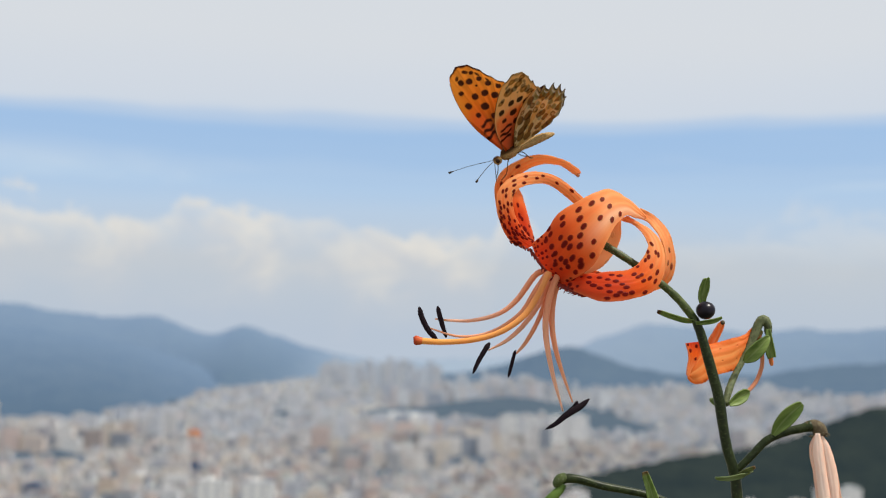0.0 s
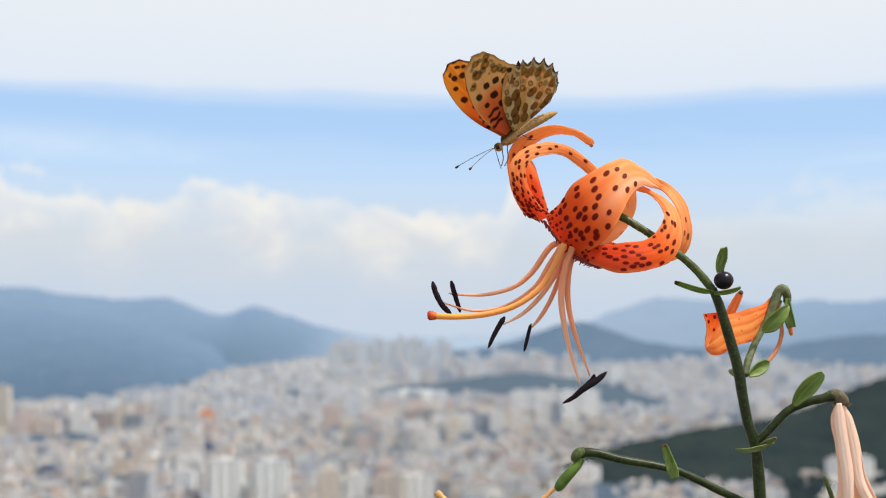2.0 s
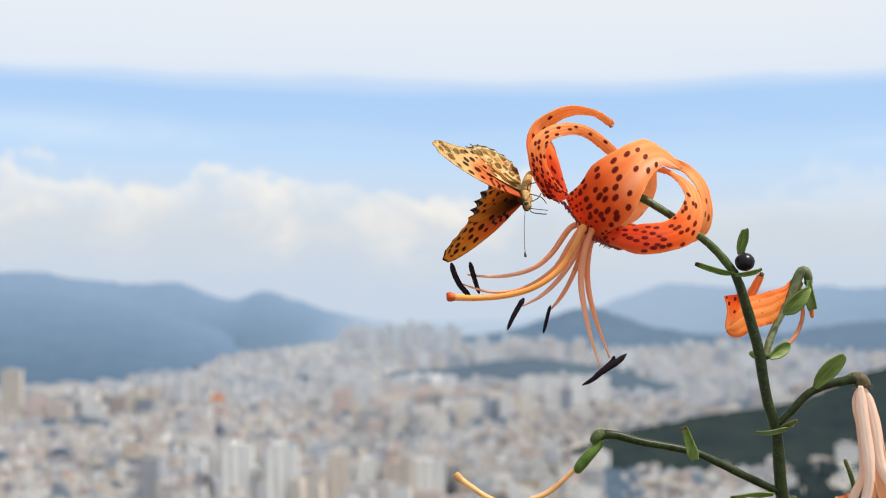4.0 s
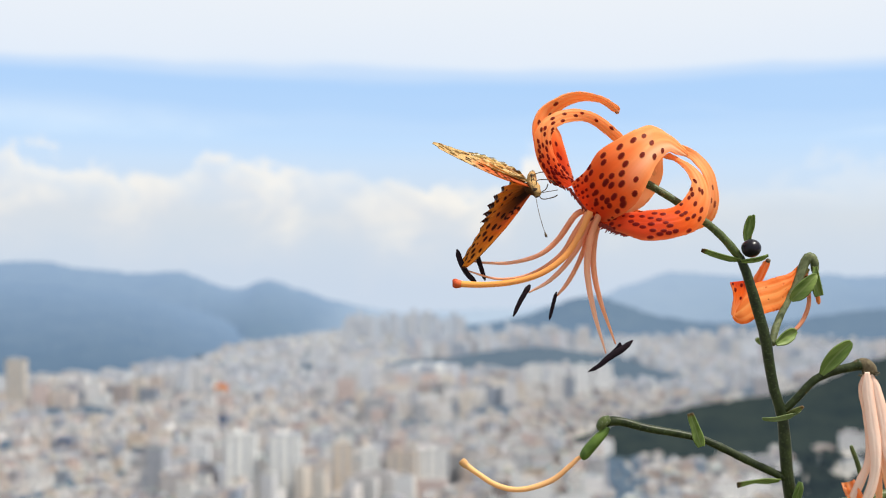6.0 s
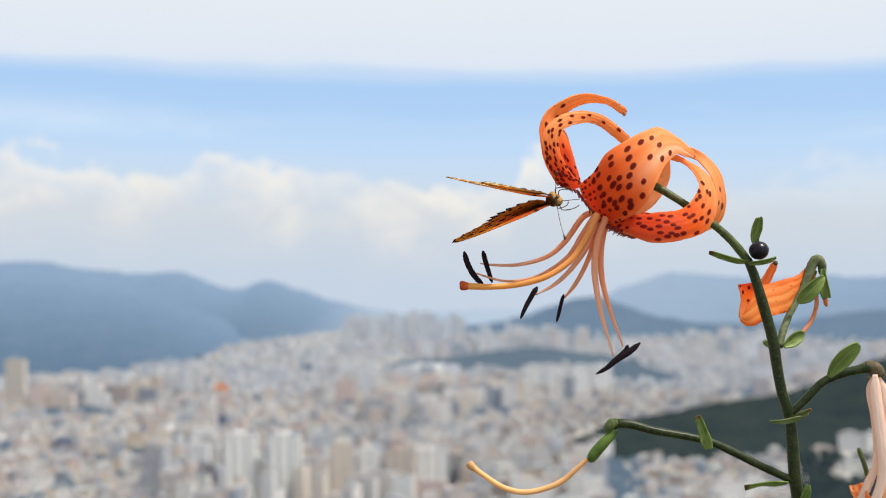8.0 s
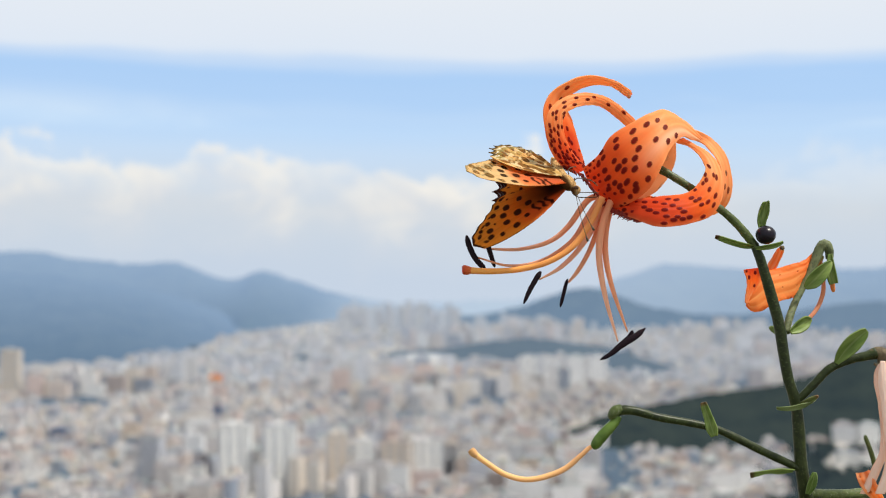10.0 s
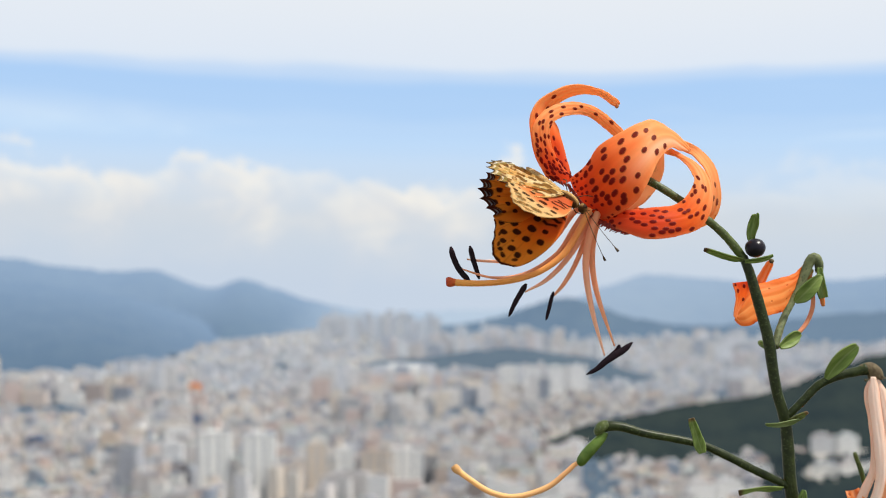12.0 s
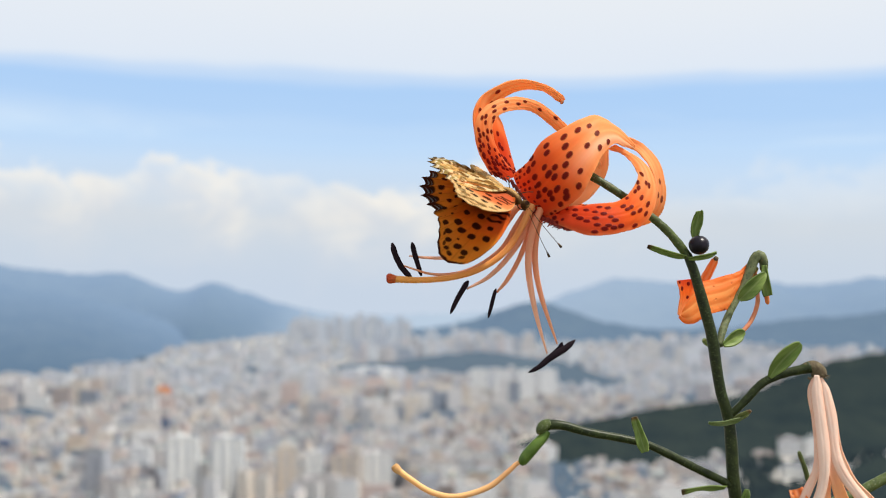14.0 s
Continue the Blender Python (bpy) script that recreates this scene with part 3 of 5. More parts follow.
def make_city():
    r = random.Random(7)
    tall = [building_kind(w, d, h, t, i) for i, (w, d, h, t) in enumerate(((42, 12, 46, 3), (30, 13, 54, 2), (22, 20, 60, 1), (52, 12, 38, 4), (24, 14, 43, 2), (34, 12, 33, 2)))]
    low = [building_kind(w, d, h, 1, 20 + i) for i, (w, d, h) in enumerate(((15, 12, 12), (20, 13, 15), (13, 13, 10), (24, 16, 20), (17, 14, 25), (30, 17, 17)))]
    great = [building_kind(w, d, h, t, 40 + i) for i, (w, d, h, t) in enumerate(((46, 20, 98, 3), (34, 20, 80, 2), (30, 22, 70, 2), (45, 14, 66, 3), (72, 15, 34, 4), (62, 45, 14, 1), (28, 16, 20, 1), (110, 70, 22, 1), (38, 13, 30, 3), (36, 13, 20, 2)))]
    # columns of windows between the stair cores of the towers
    panes = []
    for w, d, h, cores in ((46, 20, 98, 3), (34, 20, 80, 2), (30, 22, 70, 2), (45, 14, 66, 3), (72, 15, 34, 4)):
        row = []
        for k in range(cores + 1):
            x = -w / 2 + w * k / cores + (3.2 if k == 0 else -3.2 if k == cores else 0.0)
            row.append(mesh_of("window_column", *box(x - 1.6, -d / 2 - 0.25, 4.0, x + 1.6, -d / 2 + 0.1, h - 2.0), smooth=False))
        panes.append(row)
    taken = []
    # the blocks that can be told apart: sketch u, v of the foot, kind, turn, label, wall, roof
    marks = [(326, 898, 0, 4, "tall cream apartment tower among city blocks", MAT_CREAM, None), (406, 900, 0, 4, "tall cream apartment tower among city blocks", MAT_CREAM, None), (508, 890, 1, 8, "tall beige apartment tower among city blocks", MAT_BEIGE, None), (-80, 714, 0, 2, "tall pale apartment tower at the foot of the hills", None, None), (556, 886, 2, 4, "pale apartment tower among city blocks", MAT_CREAM, None), (612, 884, 3, -6, "beige apartment slab among city blocks", MAT_BEIGE, None), (668, 880, 3, 4, "pale apartment slab among city blocks", MAT_CREAM, None),
             (252, 872, 2, 5, "white apartment tower among city blocks", MAT_WHITE, None), (178, 880, 2, -10, "pale apartment tower among city blocks", None, None), (964, 817, 8, 12, "white apartment tower before a wooded hill", MAT_WHITE, None),
             (846, 704, 3, 8, "white apartment slab in a row", MAT_WHITE, None), (888, 706, 3, 8, "white apartment slab in a row", MAT_WHITE, None), (930, 704, 3, 8, "white apartment slab in a row", MAT_WHITE, None), (968, 702, 3, 8, "white apartment slab in a row", MAT_WHITE, None),
             (1180, 898, 8, 6, "tall white apartment slab below a wooded hill", MAT_WHITE, None), (1230, 893, 8, 6, "tall white apartment slab below a wooded hill", MAT_WHITE, None), (1394, 806, 8, -14, "long white apartment block before a wooded hill", MAT_WHITE, None), (1436, 806, 8, 10, "long white apartment block before a wooded hill", MAT_WHITE, None), (1398, 846, 9, -6, "pale apartment block before a wooded hill", MAT_CREAM, None), (1440, 848, 9, 8, "pale apartment block before a wooded hill", MAT_CREAM, None), (1482, 846, 9, 4, "pale apartment block before a wooded hill", MAT_CREAM, None),
             (128, 790, 5, 6, "low hall with a teal roof in the city", MAT_WHITE, MAT_TEAL), (292, 702, 6, 0, "small orange building in the city", MAT_ORANGE_WALL, MAT_ORANGE_WALL), (288, 762, 6, 10, "dark blue building in the city", MAT_NAVY, MAT_NAVY),
             (8, 802, 6, -8, "dark blue building in the city", MAT_NAVY, MAT_NAVY), (655, 668, 7, 3, "wide white hall below a wooded hill", MAT_WHITE, MAT_WHITE), (430, 772, 6, 6, "ochre building in the city", None, None)]
    for u, v, k, turn, label, wall, roof in marks:
        y = seen_at(v)
        x = (u - 784.0) / FAR_LINE * y
        put_building(great[k], x, y, turn, label, "city landmarks", wall, roof, panes[k] if k < 5 else ())
        taken.append((x, y, (30, 26, 24, 30, 46, 44, 22, 70, 26, 24)[k]))
    count = 0
    blocks, far_blocks, farthest, greens = [], [], [], []
    y = 1380.0
    while y < 4720:
        gap = 13 + 0.0058 * y
        x = -0.56 * y
        while x < 0.56 * y:
            px, py = x + r.uniform(-0.35, 0.35) * gap, y + r.uniform(-0.35, 0.35) * gap
            x += gap * r.uniform(0.8, 1.35)
            if hill_here(px, py) or any(abs(px - a) < c and b - 2.2 * c < py < b + c for a, b, c in taken):
                continue
            zone = noise.noise((px / 330.0, py / 480.0, 5.0))
            street = noise.noise((px / 120.0, py / 230.0, 11.0))
            if street < -0.40 or (px / py > 0.25 and py < 2100 and r.random() < 0.86) or (px / py > 0.20 and py < 2100 and r.random() < 0.25) or (px / py > 0.085 and py < 2010 and r.random() < 0.12):
                greens.append((px, py))
                continue
            turn = 20 * noise.noise((px / 400.0, py / 400.0, 8.0)) + r.choice((0, 0, 0, 90)) + r.uniform(-4, 4)
            high = zone > (0.04 if py < 2300 else 0.14) and r.random() < 0.7 and not (py < 2010 and px > 0.085 * py)
            if count < 258 and 1500 < py < 2080 and abs(px) < 0.43 * py and r.random() < 0.42:
                kind = tall[r.randrange(6)] if high else low[r.randrange(6)]
                put_building(kind, px, py, turn, "pale concrete apartment block in the city" if high else "low flat-roofed house in the city", "city blocks")
                count += 1
                if high:
                    x += 16
                continue
            if high:
                w, d, h = r.uniform(18, 46), r.uniform(11, 16), r.uniform(28, 60)
                x += 16
            else:
                w, d, h = r.uniform(10, 26), r.uniform(9, 18), r.uniform(7, 24)
            if py > 4050 and -0.132 * py < px < -0.03 * py:      # a far cluster of towers in the gap of the range
                w, h = r.uniform(16, 32), r.uniform(35, 80)
            elif py > 3300 and px < -0.085 * py:
                h *= 0.4
            elif py < 2010 and px > 0.085 * py:
                h = min(h, 13.0)
            m = pose(px, py, land(py), 0, 0, turn)
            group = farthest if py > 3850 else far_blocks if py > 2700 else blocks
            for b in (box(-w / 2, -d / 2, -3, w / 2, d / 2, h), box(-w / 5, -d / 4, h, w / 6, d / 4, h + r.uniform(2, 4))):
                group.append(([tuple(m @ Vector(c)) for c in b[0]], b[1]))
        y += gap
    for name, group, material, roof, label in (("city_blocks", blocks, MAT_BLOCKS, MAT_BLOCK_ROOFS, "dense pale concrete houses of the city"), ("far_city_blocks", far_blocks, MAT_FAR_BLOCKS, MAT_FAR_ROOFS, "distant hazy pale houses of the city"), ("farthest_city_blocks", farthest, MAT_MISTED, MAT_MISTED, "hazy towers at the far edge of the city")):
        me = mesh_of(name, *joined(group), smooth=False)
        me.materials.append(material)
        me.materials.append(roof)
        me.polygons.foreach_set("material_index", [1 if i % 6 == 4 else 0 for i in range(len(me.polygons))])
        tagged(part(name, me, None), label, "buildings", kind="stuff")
    # street trees and yards between the houses
    tv, tf = ball((0, 0, 0), (1, 1, 1), 4, 6)
    clumps, near_clumps = [], []
    for px, py in greens:
        for k in range(3):
            s = r.uniform(4.0, 9.0)
            ox, oy = px + r.uniform(-14, 14), py + r.uniform(-14, 14)
            (near_clumps if py < 2100 and px > 0.19 * py else clumps).append(([(ox + a * s * r.uniform(0.8, 1.2), oy + b * s * r.uniform(0.8, 1.2), land(oy) + s * 0.9 + c * s * r.uniform(0.8, 1.1)) for a, b, c in tv], tf))
    tagged(part("near_woods", mesh_of("near_woods", *joined(near_clumps)), MAT_NEAR), "dark green woods between blocks below the hilltop", "trees", kind="stuff")
    tagged(part("city_trees", mesh_of("city_trees", *joined(clumps)), MAT_MID), "dark green trees between the city houses", "trees", kind="stuff")


make_city()


# ---- the tiger lily ----
ORANGE, DEEP, BLUSH, MAROON = (1.0, 0.215, 0.026), (0.74, 0.085, 0.022), (1.0, 0.52, 0.20), (0.165, 0.008, 0.008)


def scattered_spots(length, width, first, last, spread, seed, size, apart, long):
    """Spots on a tepal: places along and across it (cm), their length and width; small and close near the throat, sparse towards the tip."""
    r = random.Random(seed)
    spots = []
    for _ in range(2600):
        s, w = r.uniform(first, last) * length, r.uniform(-spread, spread) * width / 2
        f = (s / length - first) / (last - first)
        grow = min(1.0, 0.55 + 1.6 * f)
        need = apart * grow * (1 + 0.6 * max(0.0, f - 0.5)) * r.uniform(0.85, 1.45)
        if noise.noise((s * 1.3, w * 1.7, seed * 1.0)) < -0.22 + 0.3 * max(0.0, f - 0.55):
            continue
        if all((s - a) ** 2 * 0.7 + (w - b) ** 2 > need * need for a, b, _, _ in spots):
            k = size * grow * r.uniform(0.72, 1.2) * (1 - 0.55 * max(0.0, f - 0.45))
            spots.append((s, w, k * long * r.uniform(0.9, 1.15), k))
    return spots


def tepal(parent, base, left, right, seed, camber=0.0, first=0.03, last=0.62, spread=0.86, name="tepal", tint=0.0, flip=False, label="", size=0.12, apart=0.40, long=1.35, rim=0.0003, ripple=0.00005, old=False, pale=(0.24, 0.60), marks=(), deep=(0.02, 0.42), fold=0.0):
    """A tepal between its two edges (rows of sketch u, v, d), spotted on its inner face; marks: sketch u and v of the spots that stand apart, their half length and half width in centimetres."""
    nu, nv = 72, 240
    L = spline([at(*p) for p in left], nv)
    R = spline([at(*p) for p in right], nv)
    f = np.linspace(0, 1, nu)[None, :, None]
    P = L[:, None, :] * (1 - f) + R[:, None, :] * f
    mid = (L + R) / 2
    along = np.gradient(mid, axis=0)
    normal = np.cross(R - L, along)          # out of the inner face
    normal /= np.linalg.norm(normal, axis=1, keepdims=True) + 1e-12
    width = np.linalg.norm(R - L, axis=1)
    x = np.linspace(-1, 1, nu)
    bow = (1 - x ** 2) * camber - 0.012 * np.exp(-(x / 0.10) ** 2)
    P = P + normal[:, None, :] * (width[:, None] * bow[None, :])[..., None]
    run = np.concatenate([[0], np.cumsum(np.linalg.norm(np.diff(mid, axis=0), axis=1))]) * 100
    S, X = np.meshgrid(run, x, indexing="ij")
    Wd = X * (width * 50)[:, None]
    # wavy rim and grooves
    P = P + normal[:, None, :] * (rim * wobble(S * 1.6, X * 2, seed) * np.abs(X) ** 3 + rim * 0.5 * wobble(S * 4.5, X * 2, seed + 6) * np.abs(X) ** 5 + ripple * np.cos(X * 11 + wobble(S * 0.5, X, seed + 3)))[..., None]
    T = S / run[-1]
    # throat to tip colour, with part of the petals' shade and highlights painted in
    inner = mix3(DEEP, ORANGE, step(T + 0.08 * wobble(S * 2, X * 3, seed), *deep))
    inner = mix3(inner, BLUSH, np.clip(step(T, *pale) * (0.82 + 0.18 * np.cos(X * 11 + wobble(S, X, seed + 1))) + 0.35 * np.abs(X) ** 6, 0, 1))
    if fold:                                 # highlight on a fold beside the midrib, painted into the colour
        inner = mix3(inner, (1.0, 0.72, 0.45), fold * np.exp(-((X - 0.50 + 0.15 * np.sin(T * 5)) / 0.28) ** 2) * step(T, 0.25, 0.60))
    vein = 0.5 + 0.5 * np.cos(X * 46 + 0.6 * wobble(S * 2, X, seed + 5))
    inner = inner * (1 - 0.02 * vein[..., None])
    outer = mix3((0.95, 0.33, 0.085), (0.99, 0.50, 0.21), 0.5 + 0.5 * np.cos(X * 7))
    if old:                                  # shrivelled: streaked between its veins
        streak = step(np.cos(X * 10 + 1.2 * wobble(S * 0.8, X, seed + 2)) + 0.5 * np.cos(X * 23), -0.2, 1.1) * step(T, 0.08, 0.35)
        inner = outer = mix3((0.95, 0.27, 0.055), (1.0, 0.60, 0.20), np.clip(0.10 + streak * 0.30 + 0.35 * np.exp(-((X - 0.15) / 0.5) ** 2) * step(T, 0.1, 0.4), 0, 1))
    dark = np.zeros_like(S)
    spots = scattered_spots(run[-1], width.max() * 100, first, last, spread, seed, size, apart, long)
    if marks:
        u, v = sketch_of(P)
        r = random.Random(seed)
        for mu, mv in marks[1]:
            i, j = np.unravel_index(np.argmin((u - mu) ** 2 + (v - mv) ** 2), u.shape)
            k = r.uniform(0.88, 1.12)
            spots.append((S[i, j], Wd[i, j], marks[0][0] * k * r.uniform(0.92, 1.1), marks[0][1] * k))
    ragged = 0.05 * wobble(S * 6, Wd * 6, seed + 8)
    for s, w, a, b in spots:
        dark = np.maximum(dark, 1 - step(np.sqrt(((S - s) / a) ** 2 + ((Wd - w) / b) ** 2) + ragged, 0.80, 1.10))
    inner, outer = mix3(inner, MAROON, dark * 0.96), mix3(outer, (0.45, 0.05, 0.02), dark * 0.6)
    P = P + normal[:, None, :] * (dark * 0.00022)[..., None] * (-1 if flip else 1)
    if tint:
        inner, outer = inner * (1 - tint) + np.array((1.0, 0.60, 0.32)) * tint, outer * (1 - tint) + np.array((1.0, 0.60, 0.32)) * tint
    front, back = (inner, outer) if flip else (outer, inner)
    return part(name, sheet(name, P - base, 0.0007, front, back), MAT_TEPAL, parent, label)


def leaf(parent, base, points, seed, name="bract", fold=0.25, dark=(0.070, 0.130, 0.020), light=(0.30, 0.40, 0.11), tip=None, face=0.3):
    """A bract: rows of sketch u, v, d and width along its midrib."""
    nu, nv = 17, 60
    c = spline([(*at(u, v, d), w) for u, v, d, w in points], nv)
    mid, width = c[:, :3], c[:, 3] * UNIT
    along = np.gradient(mid, axis=0)
    along /= np.linalg.norm(along, axis=1, keepdims=True)
    view = np.array((0.0, 1.0, 0.0)) + face * np.array((0.3, 0.0, 0.8))
    side = np.cross(along, view)
    side /= np.linalg.norm(side, axis=1, keepdims=True)
    normal = np.cross(along, side)
    x = np.linspace(-1, 1, nu)
    P = mid[:, None, :] + side[:, None, :] * (width[:, None] / 2 * x[None, :])[..., None] + normal[:, None, :] * (width[:, None] * fold * (x ** 2)[None, :])[..., None]
    T, X = np.meshgrid(np.linspace(0, 1, nv), x, indexing="ij")
    rib = 0.5 + 0.5 * np.cos(X * 24 + wobble(T * 3, X, seed))
    col = mix3(light, dark, np.clip(0.45 + 0.40 * wobble(T * 5, X * 2, seed) + 0.12 * rib, 0, 1))
    col = mix3(col, (0.30, 0.36, 0.14), np.exp(-(X / 0.10) ** 2) * 0.6)
    if tip:
        col = mix3(col, tip, step(T, 0.86, 0.97))
    return part(name, sheet(name, P - base, 0.0006, col, col * 0.9 + 0.02), MAT_LEAF, parent)


def filament_colours(n, root, end):
    return mix3(root, end, np.linspace(0, 1, n))


def add_filament(parent, base, points, name="filament", root=(0.90, 0.38, 0.19), end=(0.92, 0.48, 0.28), n=44):
    p, r = drawn(points, n, base)
    return part(name, tube(name, p, r, 10, filament_colours(n, root, end)), MAT_FILAMENT, parent)


def add_anther(parent, base, points, seed):
    p, r = drawn(points, 26, base)
    k = np.linspace(0, 1, 26)
    r = r * (0.35 + 0.65 * np.minimum(1, np.minimum(k, 1 - k) * 9)) * (1 + 0.025 * np.sin(k * 31 + seed))
    return part("anther", tube("anther", p, r, 10, squash=0.7), MAT_ANTHER, parent)


def make_lily():
    base = PLANT_FOOT
    lily = new("tiger_lily")
    lily.matrix_basis = Matrix.Translation(base)
    tagged(lily, "flowering tiger lily with spotted orange tepals on a dark green stem", "flower")

    # stem and its branches
    foot = [(*base, 46 * UNIT / 2), (base[0] + 0.012, base[1], base[2] + 0.4, 42 * UNIT / 2)]
    upper = [(*at(u, v, d), w * UNIT / 2) for u, v, d, w in ((1330, 1100, 0.3, 36), (1309, 930, 0.2, 27), (1303, 882, 0.1, 24), (1298, 850, 0, 23), (1291, 750, 0, 21), (1277, 700, 0, 19), (1268, 650, 0, 20), (1261, 600, 0, 20), (1248, 550, 0, 20), (1234, 500, 0, 18), (1222, 462, 0, 18), (1216, 450, 0, 15))]
    c = spline(foot + upper, 150)
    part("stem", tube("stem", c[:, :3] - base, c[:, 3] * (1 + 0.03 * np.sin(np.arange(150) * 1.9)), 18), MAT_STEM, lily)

    def stalk(name, points, material=MAT_STALK, n=60):
        p, r = drawn(points, n, base)
        k = np.arange(n)
        return part(name, tube(name, p, r * (1 + 0.025 * np.sin(k * 0.9) + 0.02 * np.sin(k * 2.3)), 14), material, lily)

    stalk("pedicel", [(1224, 464, 0, 15), (1205, 437, 0, 16), (1180, 408, 0, 15), (1145, 378, 0, 14), (1095, 342, 0, 14), (1048, 313, 0.1, 15), (1015, 298, 0.2, 20)], MAT_STALK)
    stalk("pedicel", [(1273, 612, 0.1, 12), (1279, 585, 0.5, 14), (1292, 552, 1.0, 13), (1312, 514, 1.4, 14), (1326, 482, 1.6, 17), (1335, 460, 1.7, 19), (1344, 452, 1.7, 19), (1351, 462, 1.7, 17), (1352, 478, 1.8, 14)], MAT_GREY)
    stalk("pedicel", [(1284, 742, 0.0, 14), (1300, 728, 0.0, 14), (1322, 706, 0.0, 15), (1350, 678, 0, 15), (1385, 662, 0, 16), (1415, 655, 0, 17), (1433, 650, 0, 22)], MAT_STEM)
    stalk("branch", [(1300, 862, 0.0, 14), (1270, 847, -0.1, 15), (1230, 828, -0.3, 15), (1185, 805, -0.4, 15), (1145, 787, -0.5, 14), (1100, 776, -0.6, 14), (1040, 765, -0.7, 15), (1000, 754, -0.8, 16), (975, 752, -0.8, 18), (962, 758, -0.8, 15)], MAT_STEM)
    stalk("branch", [(1308, 905, 0.2, 18), (1400, 905, 1.6, 20), (1490, 884, 2.4, 20), (1568, 846, 2.8, 20), (1640, 806, 3.0, 19), (1700, 790, 3.2, 18)], MAT_STALK)
    stalk("stub", [(1432, 856, 2.0, 10), (1424, 828, 2.0, 9), (1416, 806, 2.0, 8), (1414, 799, 2.0, 6)], MAT_STALK, 20)

    # bracts at the nodes
    leaf(lily, base, [(1219, 455, 0, 6), (1200, 452, -0.2, 13), (1175, 445, -0.4, 13), (1155, 438, -0.5, 11), (1146, 436, -0.5, 7)], 1, tip=(0.10, 0.05, 0.02), face=1.2)
    leaf(lily, base, [(1219, 458, -0.5, 6), (1235, 456, -0.7, 10), (1255, 452, -0.8, 10), (1268, 447, -0.8, 5)], 2, face=1.2)
    leaf(lily, base, [(1232, 428, 0.3, 8), (1230, 410, 0.3, 15), (1234, 392, 0.3, 18), (1238, 376, 0.2, 12), (1238, 374, 0.2, 8)], 3)
    leaf(lily, base, [(1268, 612, 0.0, 5), (1258, 610, 0.4, 10), (1248, 604, 0.7, 9), (1246, 600, 0.8, 4)], 4, dark=(0.07, 0.10, 0.04))
    leaf(lily, base, [(1280, 611, -0.2, 8), (1293, 602, 0.0, 22), (1308, 592, 0.2, 21), (1318, 588, 0.3, 6)], 5)
    leaf(lily, base, [(1308, 531, 0.7, 8), (1320, 520, 0.6, 26), (1336, 504, 0.6, 27), (1350, 489, 0.7, 15), (1355, 484, 0.8, 5)], 6, fold=0.18)
    leaf(lily, base, [(1352, 470, 1.4, 8), (1354, 495, 1.3, 14), (1356, 512, 1.3, 17), (1359, 524, 1.3, 15)], 7)
    leaf(lily, base, [(1362, 668, -0.3, 8), (1374, 650, -0.4, 24), (1392, 630, -0.5, 30), (1410, 614, -0.5, 20), (1417, 608, -0.5, 8)], 8, fold=0.2)
    leaf(lily, base, [(1322, 736, -0.3, 6), (1305, 742, -0.7, 13), (1280, 748, -0.8, 12), (1260, 749, -0.8, 8), (1254, 748, -0.8, 4)], 9, light=(0.30, 0.36, 0.16), face=1.2)
    leaf(lily, base, [(1296, 742, 0.2, 8), (1310, 736, -0.6, 12), (1322, 730, -0.8, 9), (1329, 727, -0.9, 4)], 10, light=(0.30, 0.30, 0.12), tip=(0.20, 0.12, 0.05), face=1.0)
    leaf(lily, base, [(1142, 800, -0.9, 12), (1137, 785, -0.9, 19), (1131, 765, -0.9, 15), (1125, 748, -0.9, 13), (1122, 738, -0.9, 9)], 11, tip=(0.13, 0.08, 0.03))
    leaf(lily, base, [(1284, 862, -0.2, 8), (1262, 862, -0.5, 15), (1238, 864, -0.6, 9), (1216, 868, -0.7, 12), (1206, 870, -0.7, 13)], 12, tip=(0.10, 0.07, 0.03), face=1.0)
    leaf(lily, base, [(1310, 905, -0.2, 8), (1316, 890, -0.4, 15), (1320, 876, -0.5, 13), (1322, 866, -0.5, 6)], 13, light=(0.22, 0.32, 0.09))

    # the berry-like bulbil in the leaf axil
    v, f = ball(at(1237, 434, -0.4) - base, (18.0 * UNIT, 18.0 * UNIT, 17.0 * UNIT), 18, 26)
    v = [tuple(np.array(p) + 0.00022 * np.array((noise.noise(Vector(p) * 260), noise.noise(Vector(p) * 260 + Vector((5, 0, 0))), noise.noise(Vector(p) * 260 + Vector((9, 0, 0)))))) for p in v]
    part("bulbil", mesh_of("bulbil", v, f), MAT_BULBIL, lily, "shiny black bulbil")

    # open flower
    p, r = drawn([(1022, 300, 0.2, 20), (1003, 303, 0.3, 34), (980, 320, 0.4, 46), (955, 342, 0.4, 54), (940, 356, 0.3, 50)], 24, base)
    flower = part("open_flower", tube("open_flower", p, r, 20, filament_colours(24, (0.30, 0.28, 0.06), DEEP)), MAT_FILAMENT, lily, "spotted orange flower with recurved tepals")
